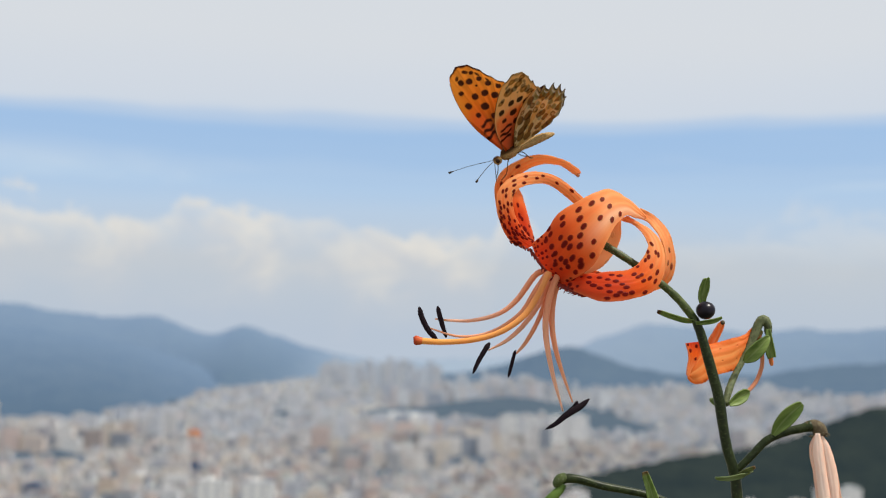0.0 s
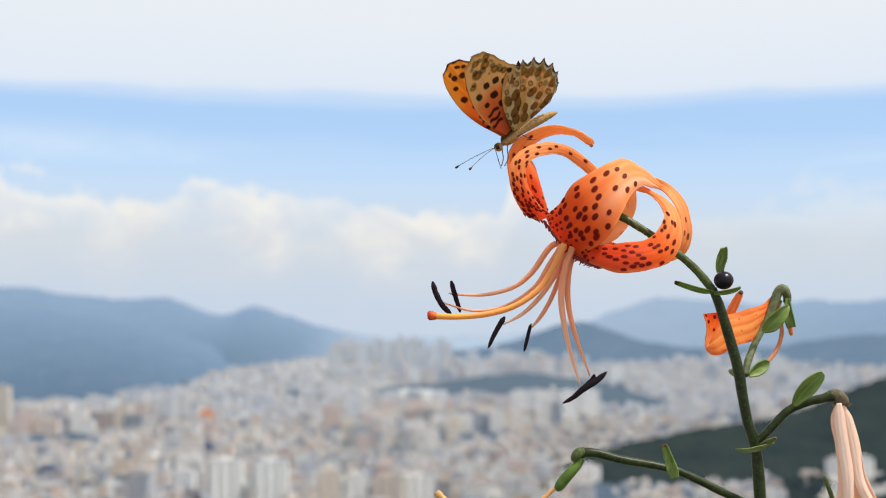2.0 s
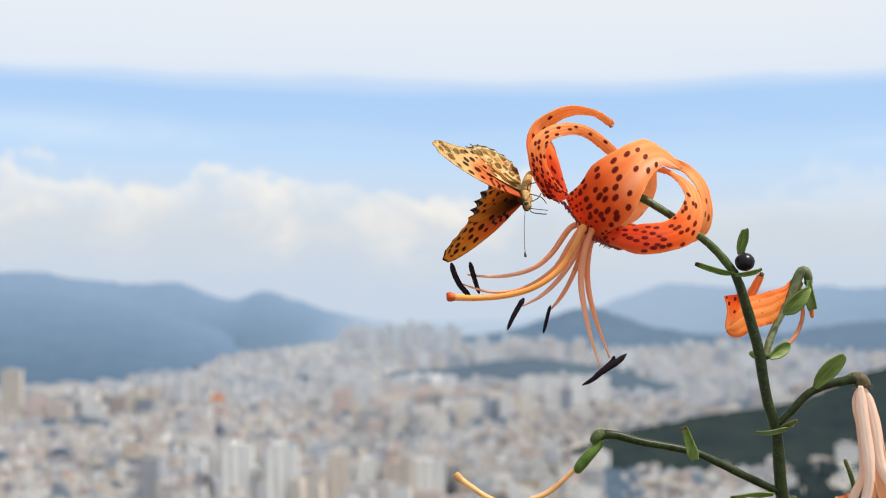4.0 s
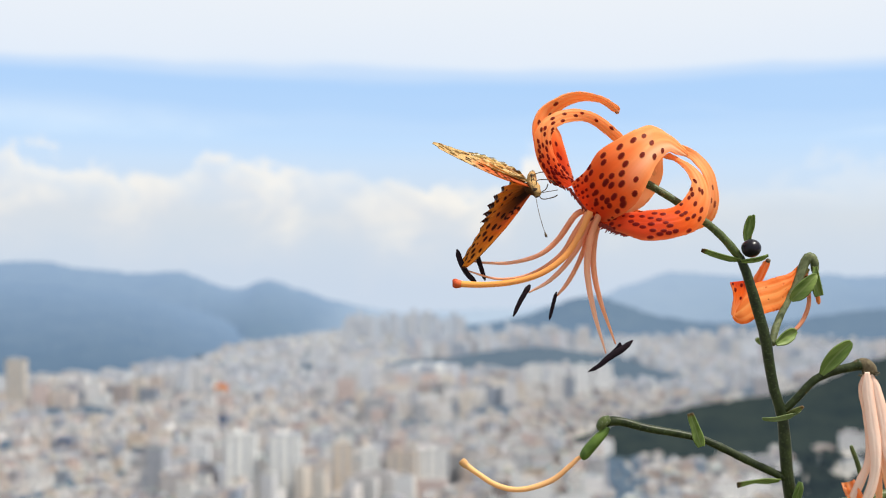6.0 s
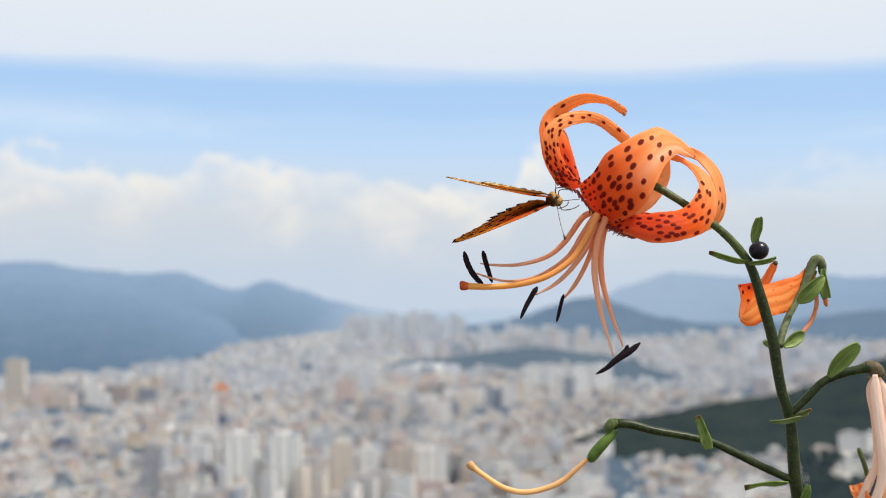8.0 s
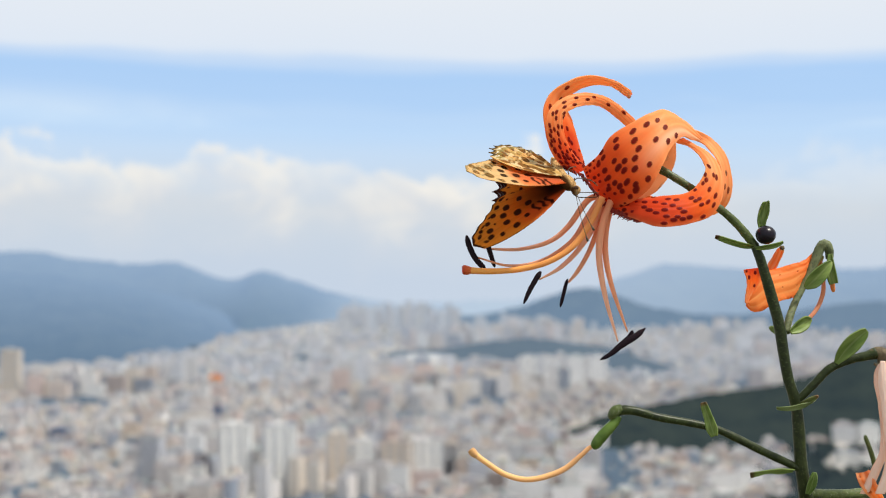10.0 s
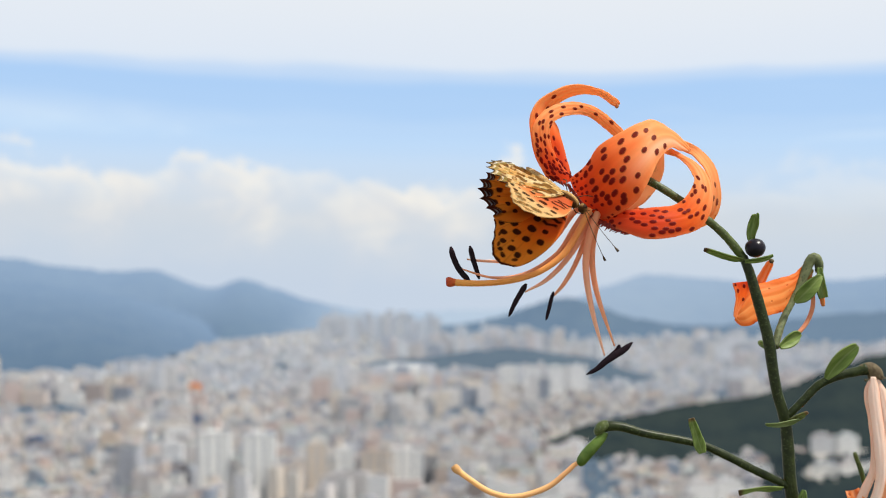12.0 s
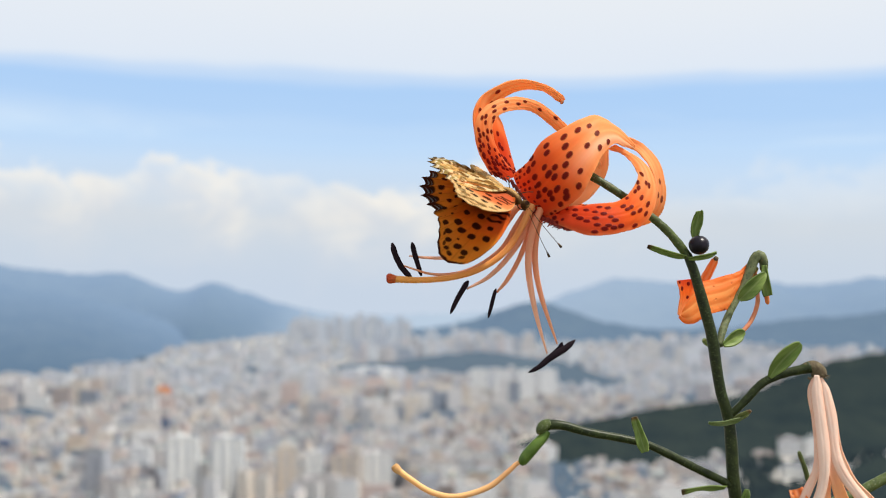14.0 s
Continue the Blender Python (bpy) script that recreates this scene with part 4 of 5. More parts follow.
    tepal(flower, base, [(870, 310, 1.2), (848, 270, 1.0), (838, 225, 0.8), (840, 190, 0.8), (862, 163, 1.0), (915, 141, 1.4), (965, 150, 1.9), (994, 168, 2.3), (1000, 176, 2.4)],
          [(912, 305, 2.0), (903, 270, 2.0), (890, 225, 1.9), (878, 198, 1.8), (888, 176, 1.7), (920, 160, 1.8), (958, 161, 2.0), (986, 178, 2.3), (993, 181, 2.4)], 11, 0.05, 0.02, 0.12, 0.8, size=0.07, apart=0.40, long=1.4, pale=(0.20, 0.50), deep=(0.10, 0.46),
          marks=((0.13, 0.08), [(880, 162), (868, 184), (849, 197), (888, 263), (883, 258), (880, 237), (900, 293), (845, 222), (893, 283)]))
    tepal(flower, base, [(893, 320, 0.2), (862, 297, -0.3), (845, 255, -0.6), (842, 215, -0.6), (862, 187, -0.3), (905, 172, 0.2), (955, 182, 0.8), (1003, 222, 1.4), (1018, 250, 1.6)],
          [(917, 310, 0.8), (893, 287, 0.2), (876, 255, -0.2), (871, 222, -0.4), (887, 202, -0.2), (915, 195, 0.3), (945, 200, 0.8), (990, 236, 1.4), (1010, 256, 1.6)], 12, 0.10, 0.02, 0.24, 0.9, size=0.060, apart=0.20, long=2.2, pale=(0.16, 0.44), deep=(0.08, 0.42),
          marks=((0.110, 0.045), [(874, 189), (896, 181), (928, 180), (917, 184), (893, 193), (874, 198), (853, 209), (860, 206), (873, 209), (859, 217), (876, 217), (862, 233), (855, 238), (869, 233), (862, 245), (847, 230), (849, 240), (848, 249), (865, 262), (855, 257), (849, 265), (856, 277), (870, 280), (864, 287), (880, 290), (955, 194), (983, 209)]))
    # strong tint: light shining through this back tepal, painted into its colour
    tepal(flower, base, [(1005, 330, 1.2), (1018, 305, 1.2), (1030, 280, 1.1), (1040, 262, 0.9), (1060, 250, 0.8)],
          [(1008, 370, 0.9), (1040, 354, 1.0), (1064, 326, 1.1), (1076, 296, 1.0), (1077, 262, 0.8)], 13, 0.06, 0.02, 0.03, 0.6, tint=0.85, marks=((0.12, 0.09), [(1061, 292), (1050, 345)]))
    tepal(flower, base, [(1008, 352, 1.0), (1050, 368, 1.4), (1110, 372, 1.4), (1146, 372, 1.0), (1160, 340, 0.7), (1152, 298, 0.5), (1130, 270, 1.2), (1108, 259, 1.7)],
          [(1000, 385, 1.3), (1050, 396, 1.9), (1115, 402, 2.2), (1162, 386, 2.0), (1177, 348, 1.8), (1169, 296, 1.4), (1143, 259, 1.4), (1113, 243, 1.8)], 14, -0.06, 0.1, 0.30, 0.75, size=0.085, apart=0.55, pale=(0.1, 0.4), tint=0.1,
          marks=((0.14, 0.09), [(1166, 322), (1170, 352), (1164, 345)]))
    tepal(flower, base, [(980, 368, -0.4), (1010, 366, -0.9), (1050, 362, -1.1), (1092, 358, -1.1), (1117, 338, -0.9), (1129, 308, -0.5), (1106, 276, 0.2), (1076, 264, 0.7)],
          [(958, 385, -0.3), (1000, 403, -1.4), (1045, 417, -1.9), (1098, 412, -1.7), (1142, 394, -1.1), (1160, 350, -0.6), (1146, 296, 0.0), (1090, 256, 0.5)], 15, 0.16, 0.02, 0.14, 0.9, size=0.07, apart=0.22, long=1.5, rim=0.0004, pale=(0.46, 0.72), deep=(0.25, 0.62),
          marks=((0.125, 0.066), [(1034, 364), (1037, 373), (1019, 373), (1061, 368), (1076, 369), (1053, 376), (1069, 379), (1080, 385), (1088, 391), (1055, 387), (1103, 366), (1110, 371), (1117, 367), (1121, 378), (1132, 373), (1142, 379), (1146, 362), (1135, 351), (1110, 352), (1124, 340), (1130, 334), (1128, 324), (1135, 309), (1143, 325), (1148, 329), (1038, 392), (1057, 399), (1070, 405), (1053, 411), (1087, 403), (1098, 400), (1123, 399), (1027, 387), (1018, 382), (1077, 400)]))
    tepal(flower, base, [(908, 310, 0.1), (936, 286, -0.6), (960, 251, -0.9), (1000, 226, -1.0), (1030, 211, -0.8), (1056, 205, -0.3), (1086, 222, 0.3), (1107, 239, 0.6), (1124, 257, 0.9)],
          [(968, 384, -0.5), (1004, 366, -1.5), (1030, 343, -1.8), (1050, 306, -1.75), (1064, 277, -1.4), (1078, 261, -0.9), (1090, 254, -0.4), (1103, 259, 0.2), (1118, 263, 0.8)], 16, 0.12, 0.02, 0.15, 0.88, size=0.07, apart=0.24, long=1.25, ripple=0.00012, pale=(0.22, 0.60), deep=(0.04, 0.48), fold=0.9,
          marks=((0.142, 0.112), [(968, 258), (969, 271), (942, 280), (945, 290), (965, 297), (983, 296), (1002, 292), (972, 309), (982, 313), (1001, 312), (1027, 303), (948, 313), (936, 303), (954, 326), (965, 336), (987, 335), (1003, 340), (1003, 348), (974, 342), (978, 351), (955, 346), (993, 361), (1025, 330), (999, 243), (1000, 260), (1008, 274), (1023, 231), (1042, 224), (1039, 258), (1056, 237), (1061, 262), (1075, 252)]))
    v, f = ball(at(994, 179, 2.4) - base, (4.5 * UNIT, 4 * UNIT, 6 * UNIT), 8, 10)
    part("tepal_tip", mesh_of("tepal_tip", v, f), MAT_TIP, flower)
    # fleshy papillae at the throat's rim
    rr = random.Random(3)
    rims = [((905, 322, 0.0), (955, 384, -0.6)), ((955, 384, -0.6), (1010, 408, -1.5)), ((868, 306, 0.2), (905, 322, 0.0))]
    for (a, b), many in zip(rims, (34, 32, 10)):
        for k in range(many):
            f = (k + rr.random()) / many
            q = at(*(a[i] + (b[i] - a[i]) * f for i in range(3)))
            away = at(930 + rr.uniform(-20, 20), 420 + rr.uniform(-15, 15), -1.0) - q
            away = away / np.linalg.norm(away) * rr.uniform(0.0009, 0.0027) * (0.6 if many == 10 else 1)
            part("papilla", tube("papilla", [q - base - away * 0.5, q - base + away * 0.4, q - base + away], [0.0006, 0.0004, 0.00012], 6), MAT_PAPILLA, flower)

    # stamens and style
    pale = (0.95, 0.60, 0.42)
    add_filament(flower, base, [(935, 360, 0.2, 12), (914, 370, 0.2, 12), (880, 416, 0.4, 11), (845, 443, 0.5, 9), (795, 456, 0.6, 7), (750, 456, 0.6, 5), (724, 453, 0.6, 3)], end=pale)
    add_filament(flower, base, [(940, 362, -0.2, 12), (915, 400, -0.1, 12), (885, 444, 0.1, 10), (830, 478, 0.2, 7), (770, 486, 0.2, 5), (712, 470, 0.2, 3)])
    add_filament(flower, base, [(945, 365, -0.4, 12), (930, 408, -0.5, 12), (900, 455, -0.6, 10), (865, 490, -0.6, 8), (826, 512, -0.6, 3)], end=pale)
    add_filament(flower, base, [(952, 365, -0.2, 12), (938, 410, -0.2, 11), (918, 460, -0.2, 9), (898, 495, -0.2, 8), (879, 518, -0.2, 4)])
    add_filament(flower, base, [(958, 368, -0.6, 13), (942, 410, -0.8, 13), (935, 470, -0.9, 12), (946, 545, -1.0, 9), (968, 626, -1.0, 3)], end=pale)
    add_filament(flower, base, [(964, 368, -0.3, 12), (950, 410, -0.4, 12), (947, 465, -0.5, 11), (958, 525, -0.6, 9), (986, 609, -0.8, 3)])
    add_filament(flower, base, [(942, 362, -0.9, 12), (921, 405, -1.0, 12), (893, 446, -1.1, 12), (850, 476, -1.2, 11), (800, 491, -1.2, 11), (745, 496, -1.2, 11), (694, 494, -1.2, 13)], "style", (0.92, 0.40, 0.13), (0.94, 0.46, 0.11))
    p, r = drawn([(703, 494, -1.2, 11), (695, 494, -1.2, 16), (688, 493, -1.2, 18), (684, 493, -1.2, 12)], 12, base)
    part("stigma", tube("stigma", p, r, 14, filament_colours(12, (0.80, 0.20, 0.05), (0.55, 0.07, 0.03))), MAT_FILAMENT, flower, "reddish three-lobed stigma")
    add_anther(flower, base, [(729, 429, 0.5, 9), (734, 450, 0.5, 10), (740, 470, 0.5, 9), (746, 489, 0.5, 8)], 1)
    add_anther(flower, base, [(694, 430, 0.2, 10), (700, 452, 0.2, 11), (712, 475, 0.2, 11), (729, 493, 0.2, 10)], 2)
    add_anther(flower, base, [(829, 497, -0.7, 11), (820, 511, -0.7, 10), (808, 532, -0.7, 9), (797, 556, -0.7, 6)], 3)
    add_anther(flower, base, [(878, 511, -0.3, 6), (874, 524, -0.3, 7), (869, 544, -0.3, 7), (864, 563, -0.3, 5)], 4)
    add_anther(flower, base, [(1018, 602, -1.0, 8), (1000, 617, -1.0, 12), (973, 634, -1.0, 12), (955, 649, -1.0, 9), (935, 660, -1.0, 6)], 5)
    add_anther(flower, base, [(995, 606, -0.8, 8), (991, 616, -0.8, 9), (978, 628, -0.8, 9), (966, 638, -0.8, 7)], 6)

    # wilting flower behind the stem
    p, r = drawn([(1338, 472, 1.9, 12), (1330, 482, 1.9, 20), (1318, 494, 1.9, 26), (1306, 505, 1.8, 26)], 12, base)
    old = part("wilting_flower", tube("wilting_flower", p, r, 14, filament_colours(12, (0.30, 0.30, 0.08), ORANGE)), MAT_FILAMENT, lily, "wilting orange flower")
    tepal(old, base, [(1322, 466, 1.8), (1306, 482, 1.6), (1285, 488, 1.4), (1262, 495, 1.3), (1240, 501, 1.2), (1224, 512, 1.1), (1212, 530, 1.0), (1205, 545, 0.9), (1200, 552, 0.8)],
          [(1312, 505, 1.8), (1300, 530, 1.3), (1290, 546, 1.1), (1272, 552, 0.9), (1254, 558, 0.7), (1240, 566, 0.6), (1225, 573, 0.5), (1212, 571, 0.6), (1203, 560, 0.7)], 21, -0.10, 0.25, 0.75, 0.98, size=0.05, apart=0.45, rim=0.0009, ripple=0.00015, old=True)
    tepal(old, base, [(1198, 497, 0.7), (1203, 512, 0.6), (1204, 525, 0.6), (1202, 540, 0.6), (1200, 556, 0.6)],
          [(1230, 493, 0.9), (1227, 512, 0.9), (1219, 530, 0.8), (1210, 545, 0.7), (1203, 560, 0.6)], 22, 0.08, 0.05, 0.60, 0.9, size=0.06, apart=0.36, rim=0.0006, pale=(0.3, 0.9), flip=True)
    tepal(old, base, [(1230, 514, 1.5), (1237, 496, 1.5), (1247, 478, 1.5), (1257, 462, 1.4), (1264, 455, 1.3)],
          [(1247, 516, 1.6), (1253, 500, 1.6), (1261, 484, 1.6), (1269, 466, 1.4), (1270, 458, 1.3)], 23, 0.25, 0.1, 0.2, 0.3, pale=(0.8, 1.4), flip=True)
    v, f = ball(at(1267, 458, 1.3) - base, (5 * UNIT, 4 * UNIT, 4.5 * UNIT), 8, 10)
    part("dry_tip", mesh_of("dry_tip", v, f), MAT_BROWN, old)
    add_filament(old, base, [(1336, 478, 1.8, 5), (1340, 510, 1.6, 7), (1340, 540, 1.5, 8), (1328, 570, 1.4, 8), (1306, 594, 1.2, 7), (1284, 608, 1.0, 6), (1262, 618, 1.0, 4)], "style", (0.80, 0.30, 0.13), (0.78, 0.36, 0.22))
    add_filament(old, base, [(1352, 505, 1.4, 9), (1356, 520, 1.4, 9), (1358, 534, 1.4, 8), (1359, 539, 1.4, 4)], "filament", (0.7, 0.22, 0.05), (0.72, 0.26, 0.08))

    # pale closed flower hanging from the other pedicel
    p, r = drawn([(1422, 653, 0, 17), (1430, 650, 0, 20), (1440, 650, 0, 24), (1448, 657, 0, 27), (1450, 667, 0, 27)], 16, base)
    closed = part("closed_flower", tube("closed_flower", p, r, 16), MAT_BROWN, lily, "pale peach faded flower hanging closed")
    for k in range(22):
        q = at(1428 + 36 * rr.random(), 662 + 10 * rr.random(), rr.uniform(-0.4, 0.4)) - base
        w = np.array((rr.uniform(-0.0014, 0.0034), rr.uniform(-0.001, 0.001), rr.uniform(-0.0022, 0.0010)))
        part("fringe", tube("fringe", [q, q + w * 0.6, q + w], [0.00025, 0.0002, 0.0001], 5), MAT_BROWN, closed)
    peach, ivory = (0.96, 0.62, 0.44), (0.98, 0.83, 0.72)
    # sketch v with the left and right edge, and the depth
    strips = [(0.0, 0.15, [(664, 1433, 1441), (700, 1429, 1441), (740, 1436, 1445), (790, 1441, 1450), (830, 1438, 1451), (860, 1424, 1441), (885, 1413, 1430), (905, 1403, 1418)]),
              (-0.35, 0.0, [(664, 1437, 1452), (700, 1435, 1456), (740, 1440, 1461), (790, 1445, 1468), (830, 1449, 1468), (860, 1446, 1464), (885, 1438, 1457), (905, 1430, 1447)]),
              (-0.2, 0.0, [(664, 1449, 1459), (700, 1452, 1471), (740, 1457, 1481), (790, 1465, 1485), (820, 1473, 1493), (850, 1488, 1510), (880, 1511, 1535), (905, 1534, 1556)]),
              (0.15, 0.9, [(680, 1447, 1462), (740, 1454, 1468), (790, 1461, 1475), (830, 1466, 1483), (860, 1472, 1493), (885, 1479, 1503), (905, 1486, 1508)]),
              (0.35, 0.3, [(680, 1456, 1467), (740, 1468, 1481), (790, 1476, 1489), (820, 1484, 1500), (850, 1499, 1516), (880, 1524, 1545), (905, 1548, 1566)]),
              (0.5, 0.7, [(680, 1440, 1456), (740, 1444, 1460), (790, 1448, 1462), (830, 1452, 1468), (860, 1456, 1470), (885, 1458, 1470), (905, 1460, 1470)])]
    for k, (d, warm, rows) in enumerate(strips):
        nv, nu = 90, 15
        cl = spline([at(a, v, d + 0.2 * max(0.0, v - 820) / 80) for v, a, _ in rows], nv)
        cr = spline([at(b2, v, d + 0.2 * max(0.0, v - 820) / 80) for v, _, b2 in rows], nv)
        axis = spline([at(1445, rows[0][0], d), at(1452, rows[-1][0], d)], nv)
        pinch = (0.5 + 0.5 * step(np.linspace(0, 1, nv), -0.02, 0.10))[:, None]      # gathered under the cap
        cl, cr = axis + (cl - axis) * pinch, axis + (cr - axis) * pinch
        x = np.linspace(-1, 1, nu)
        P = cl[:, None, :] * ((1 - x) / 2)[None, :, None] + cr[:, None, :] * ((1 + x) / 2)[None, :, None]
        wide = np.linalg.norm(cr - cl, axis=1)
        T, X = np.meshgrid(np.linspace(0, 1, nv), x, indexing="ij")
        P = P + np.array((0, -1.0 if d <= 0 else 1.0, 0)) * (wide[:, None] * (0.17 * (1 - x ** 2) - 0.03 * np.exp(-(x / 0.12) ** 2))[None, :] + 0.00012 * wobble(T * 7, X * 2, k + 40))[..., None]
        col = mix3(ivory, peach, np.clip(0.25 + 0.5 * X ** 4 + 0.3 * wobble(T * 5, X * 3, k), 0, 1))
        col = mix3(col, (0.97, 0.52, 0.20), step(T, 0.45, 0.95) * warm)
        col = mix3(col, (0.86, 0.48, 0.28), 0.35 * step(np.abs(X), 0.88, 1.0))
        part("faded_tepal", sheet("faded_tepal", P - base, 0.0006, col, col), MAT_LEAF, closed)
    # its spotted tip, rolled back
    tepal(closed, base, [(1396, 868, 0.5), (1402, 885, 0.2), (1414, 905, 0.1), (1428, 918, 0.4)], [(1420, 862, 0.3), (1430, 882, 0.0), (1440, 900, 0.0), (1446, 914, 0.4)], 31, 0.2, 0.1, 0.9, 0.8, "tepal")

    # seed pod with its style still on
    p, r = drawn([(968, 762, -0.8, 15), (962, 773, -0.8, 18), (948, 788, -0.9, 21), (934, 804, -0.9, 22), (925, 816, -0.9, 19), (920, 821, -0.9, 10)], 30, base)
    pod = part("seed_pod", tube("seed_pod", p, r, 6), MAT_POD, lily, "ribbed bright green seed pod with a curved style")
    add_filament(pod, base, [(923, 817, -0.9, 7), (913, 822, -0.9, 8), (898, 836, -0.9, 9), (863, 863, -0.9, 10), (808, 879, -1.0, 10), (763, 871, -1.0, 10), (723, 846, -1.0, 10), (702, 830, -1.0, 11)], "style", (0.80, 0.45, 0.20), (0.90, 0.58, 0.24))
    p, r = drawn([(708, 836, -1.0, 11), (701, 829, -1.0, 15), (697, 824, -1.0, 12)], 8, base)
    part("stigma", tube("stigma", p, r, 12, filament_colours(8, (0.80, 0.50, 0.22), (0.62, 0.36, 0.14))), MAT_FILAMENT, pod)
    p, r = drawn([(975, 750, -0.8, 18), (963, 754, -0.8, 21), (957, 763, -0.8, 18), (958, 768, -0.8, 10)], 12, base)
    part("pod_cap", tube("pod_cap", p, r, 12), MAT_STALK, pod)
    return lily


make_lily()


# ---- the butterfly ----
FORE = [(0.15, 0.22), (1.0, 0.78), (2.1, 1.12), (3.2, 1.16), (4.02, 0.99), (4.44, 0.64), (4.57, 0.18), (4.26, -0.32), (3.72, -0.70), (3.28, -1.02), (2.96, -1.32), (2.6, -1.50), (1.9, -1.2), (1.0, -0.65), (0.1, -0.15)]
HIND = [(0.1, 0.05), (0.9, 0.0), (1.8, -0.25), (2.55, -0.8), (2.80, -1.3), (2.74, -1.8), (2.50, -2.3), (2.18, -2.72), (1.76, -3.02), (1.28, -3.18), (0.78, -3.12), (0.36, -2.88), (0.02, -2.2), (-0.05, -1.3), (0.0, -0.4)]
# the black spots of the upper side: out along the wing, forward, radius in centimetres
FORE_SPOTS = [(4.14, 0.21, 0.09), (3.97, -0.09, 0.10), (3.57, -0.29, 0.12), (3.20, -0.58, 0.13), (2.89, -0.96, 0.12), (2.59, -1.30, 0.10), (3.69, 0.57, 0.15), (3.61, 0.19, 0.16), (3.30, -0.03, 0.05),
              (2.82, -0.22, 0.16), (2.54, -0.61, 0.16), (2.34, -1.06, 0.06), (3.21, 0.79, 0.12), (2.82, 0.26, 0.16), (2.22, 0.07, 0.18), (1.88, -0.68, 0.13), (2.52, 0.76, 0.17), (1.94, 0.54, 0.13), (1.64, -0.13, 0.16)]
HIND_SPOTS = [(1.74, -2.38, 0.12), (2.07, -1.92, 0.12), (2.27, -1.38, 0.11), (1.35, -2.18, 0.12), (0.87, -2.36, 0.11), (1.70, -1.98, 0.06), (1.78, -1.48, 0.09), (1.92, -1.02, 0.09), (1.09, -1.63, 0.10), (1.37, -1.40, 0.07), (1.37, -1.02, 0.08), (0.75, -1.52, 0.09), (0.77, -0.75, 0.10)]


def wing(name, outline, side, seed, parent, fore):
    """A wing in its own plane, out along x and forward along y, hinged at the origin; scalloped and spotted."""
    nr, na = 120, 280
    edge = spline([(a, b, 0.0) for a, b in outline], na)[:, :2]
    s = np.linspace(0, 1, na)
    lo, hi = (0.40, 0.80) if fore else (0.36, 0.84)
    teeth = np.abs(np.sin((s - lo) / (hi - lo) * math.pi * (7 if fore else 8))) ** 0.7
    inside = step(s, lo, lo + 0.03) * (1 - step(s, hi - 0.03, hi))
    # the wing springs from a stretch of the body, not from a point
    root = np.stack([0.0 * s - 0.06, (0.30 - 0.55 * s) if fore else (0.12 - 1.5 * s ** 1.5)], 1)
    edge = root + (edge - root) * (1 - inside * (0.016 if fore else 0.088) * teeth)[:, None]
    rad = np.linspace(0.0, 1.0, nr) ** 0.85
    G = root[None] + (edge[None] - root[None]) * rad[:, None, None]
    R, S = np.meshgrid(rad, s, indexing="ij")
    X, Y = G[..., 0], G[..., 1]
    # markings: a black toothed border, rows of spots between the veins, bars near the root
    k = (S - lo) / (hi - lo)
    n = 7 if fore else 8
    in_margin = step(k, -0.02, 0.03) * (1 - step(k, 0.97, 1.02))
    size = np.linalg.norm(edge - root, axis=1)[None, :]

    def row(r0, wide, tall, shift=0.0, keep=None):
        c = np.mod(k * n + shift, 1.0) - 0.5
        d = np.sqrt((c / wide) ** 2 + ((R - r0) * size / tall) ** 2)
        m = (1 - step(d, 0.75, 1.15)) * in_margin
        return m if keep is None else m * keep

    r = random.Random(seed)

    upper_black = np.zeros_like(R)
    ragged = 0.10 * wobble(X * 9, Y * 9, seed + 3)
    for px, py, q in FORE_SPOTS if fore else HIND_SPOTS:
        h = math.hypot(px, py)
        along, across = ((X - px) * px + (Y - py) * py) / h, ((Y - py) * px - (X - px) * py) / h
        q = q if fore else q * 1.22
        d = ((np.abs(along) / q) ** 2.5 + (np.abs(across) / (q * r.uniform(0.9, 1.2))) ** 2.5) ** 0.4
        upper_black = np.maximum(upper_black, 1 - step(d + ragged, 0.80, 1.12))
    if fore:
        for a in (0.88, 1.16, 1.50):
            bend = X - a + 0.30 * (Y - 0.3) + 0.05 * np.sin(Y * 12 + a * 9)
            upper_black = np.maximum(upper_black, (1 - step(np.abs(bend) / 0.085, 0.6, 1.2)) * step(Y, 0.02, 0.12) * (1 - step(Y, 0.60, 0.74)))
        upper_black = np.maximum(upper_black, 0.9 * row(0.915, 0.24, 0.10))
    border = in_margin * step(R + 0.012 * wobble(X * 6, Y * 6, seed + 7), 0.968 if fore else 0.855, 0.986 if fore else 0.885)
    veins = in_margin * (1 - step(np.abs(np.mod(k * n + 0.5, 1.0) - 0.5), 0.02, 0.05)) * step(R, 0.35, 0.55)
    lunule = row(0.950, 0.38, 0.030) + 0.7 * row(0.905, 0.30, 0.022)
    # brown root, widened to paint in the shade between the wings
    base_up = mix3((0.035, 0.012, 0.004), (0.64, 0.150, 0.010), step(np.hypot(X, Y) / (3.6 if fore else 2.9) + 0.05 * wobble(X * 2, Y * 2, seed), 0.14, 0.70 if fore else 0.92))
    base_up = mix3(base_up, (0.80, 0.29, 0.030), step(R, 0.62, 0.90) * 0.6)
    base_up = mix3(base_up, (0.40, 0.09, 0.006), veins * 0.55)
    if fore:
        base_up = mix3(base_up, (0.66, 0.11, 0.02), step(Y, 0.1, 0.4) * (1 - step(X, 1.6, 2.6)) * 0.7)
    up = mix3(base_up, (0.034, 0.007, 0.004), np.maximum(upper_black * 0.96, border))
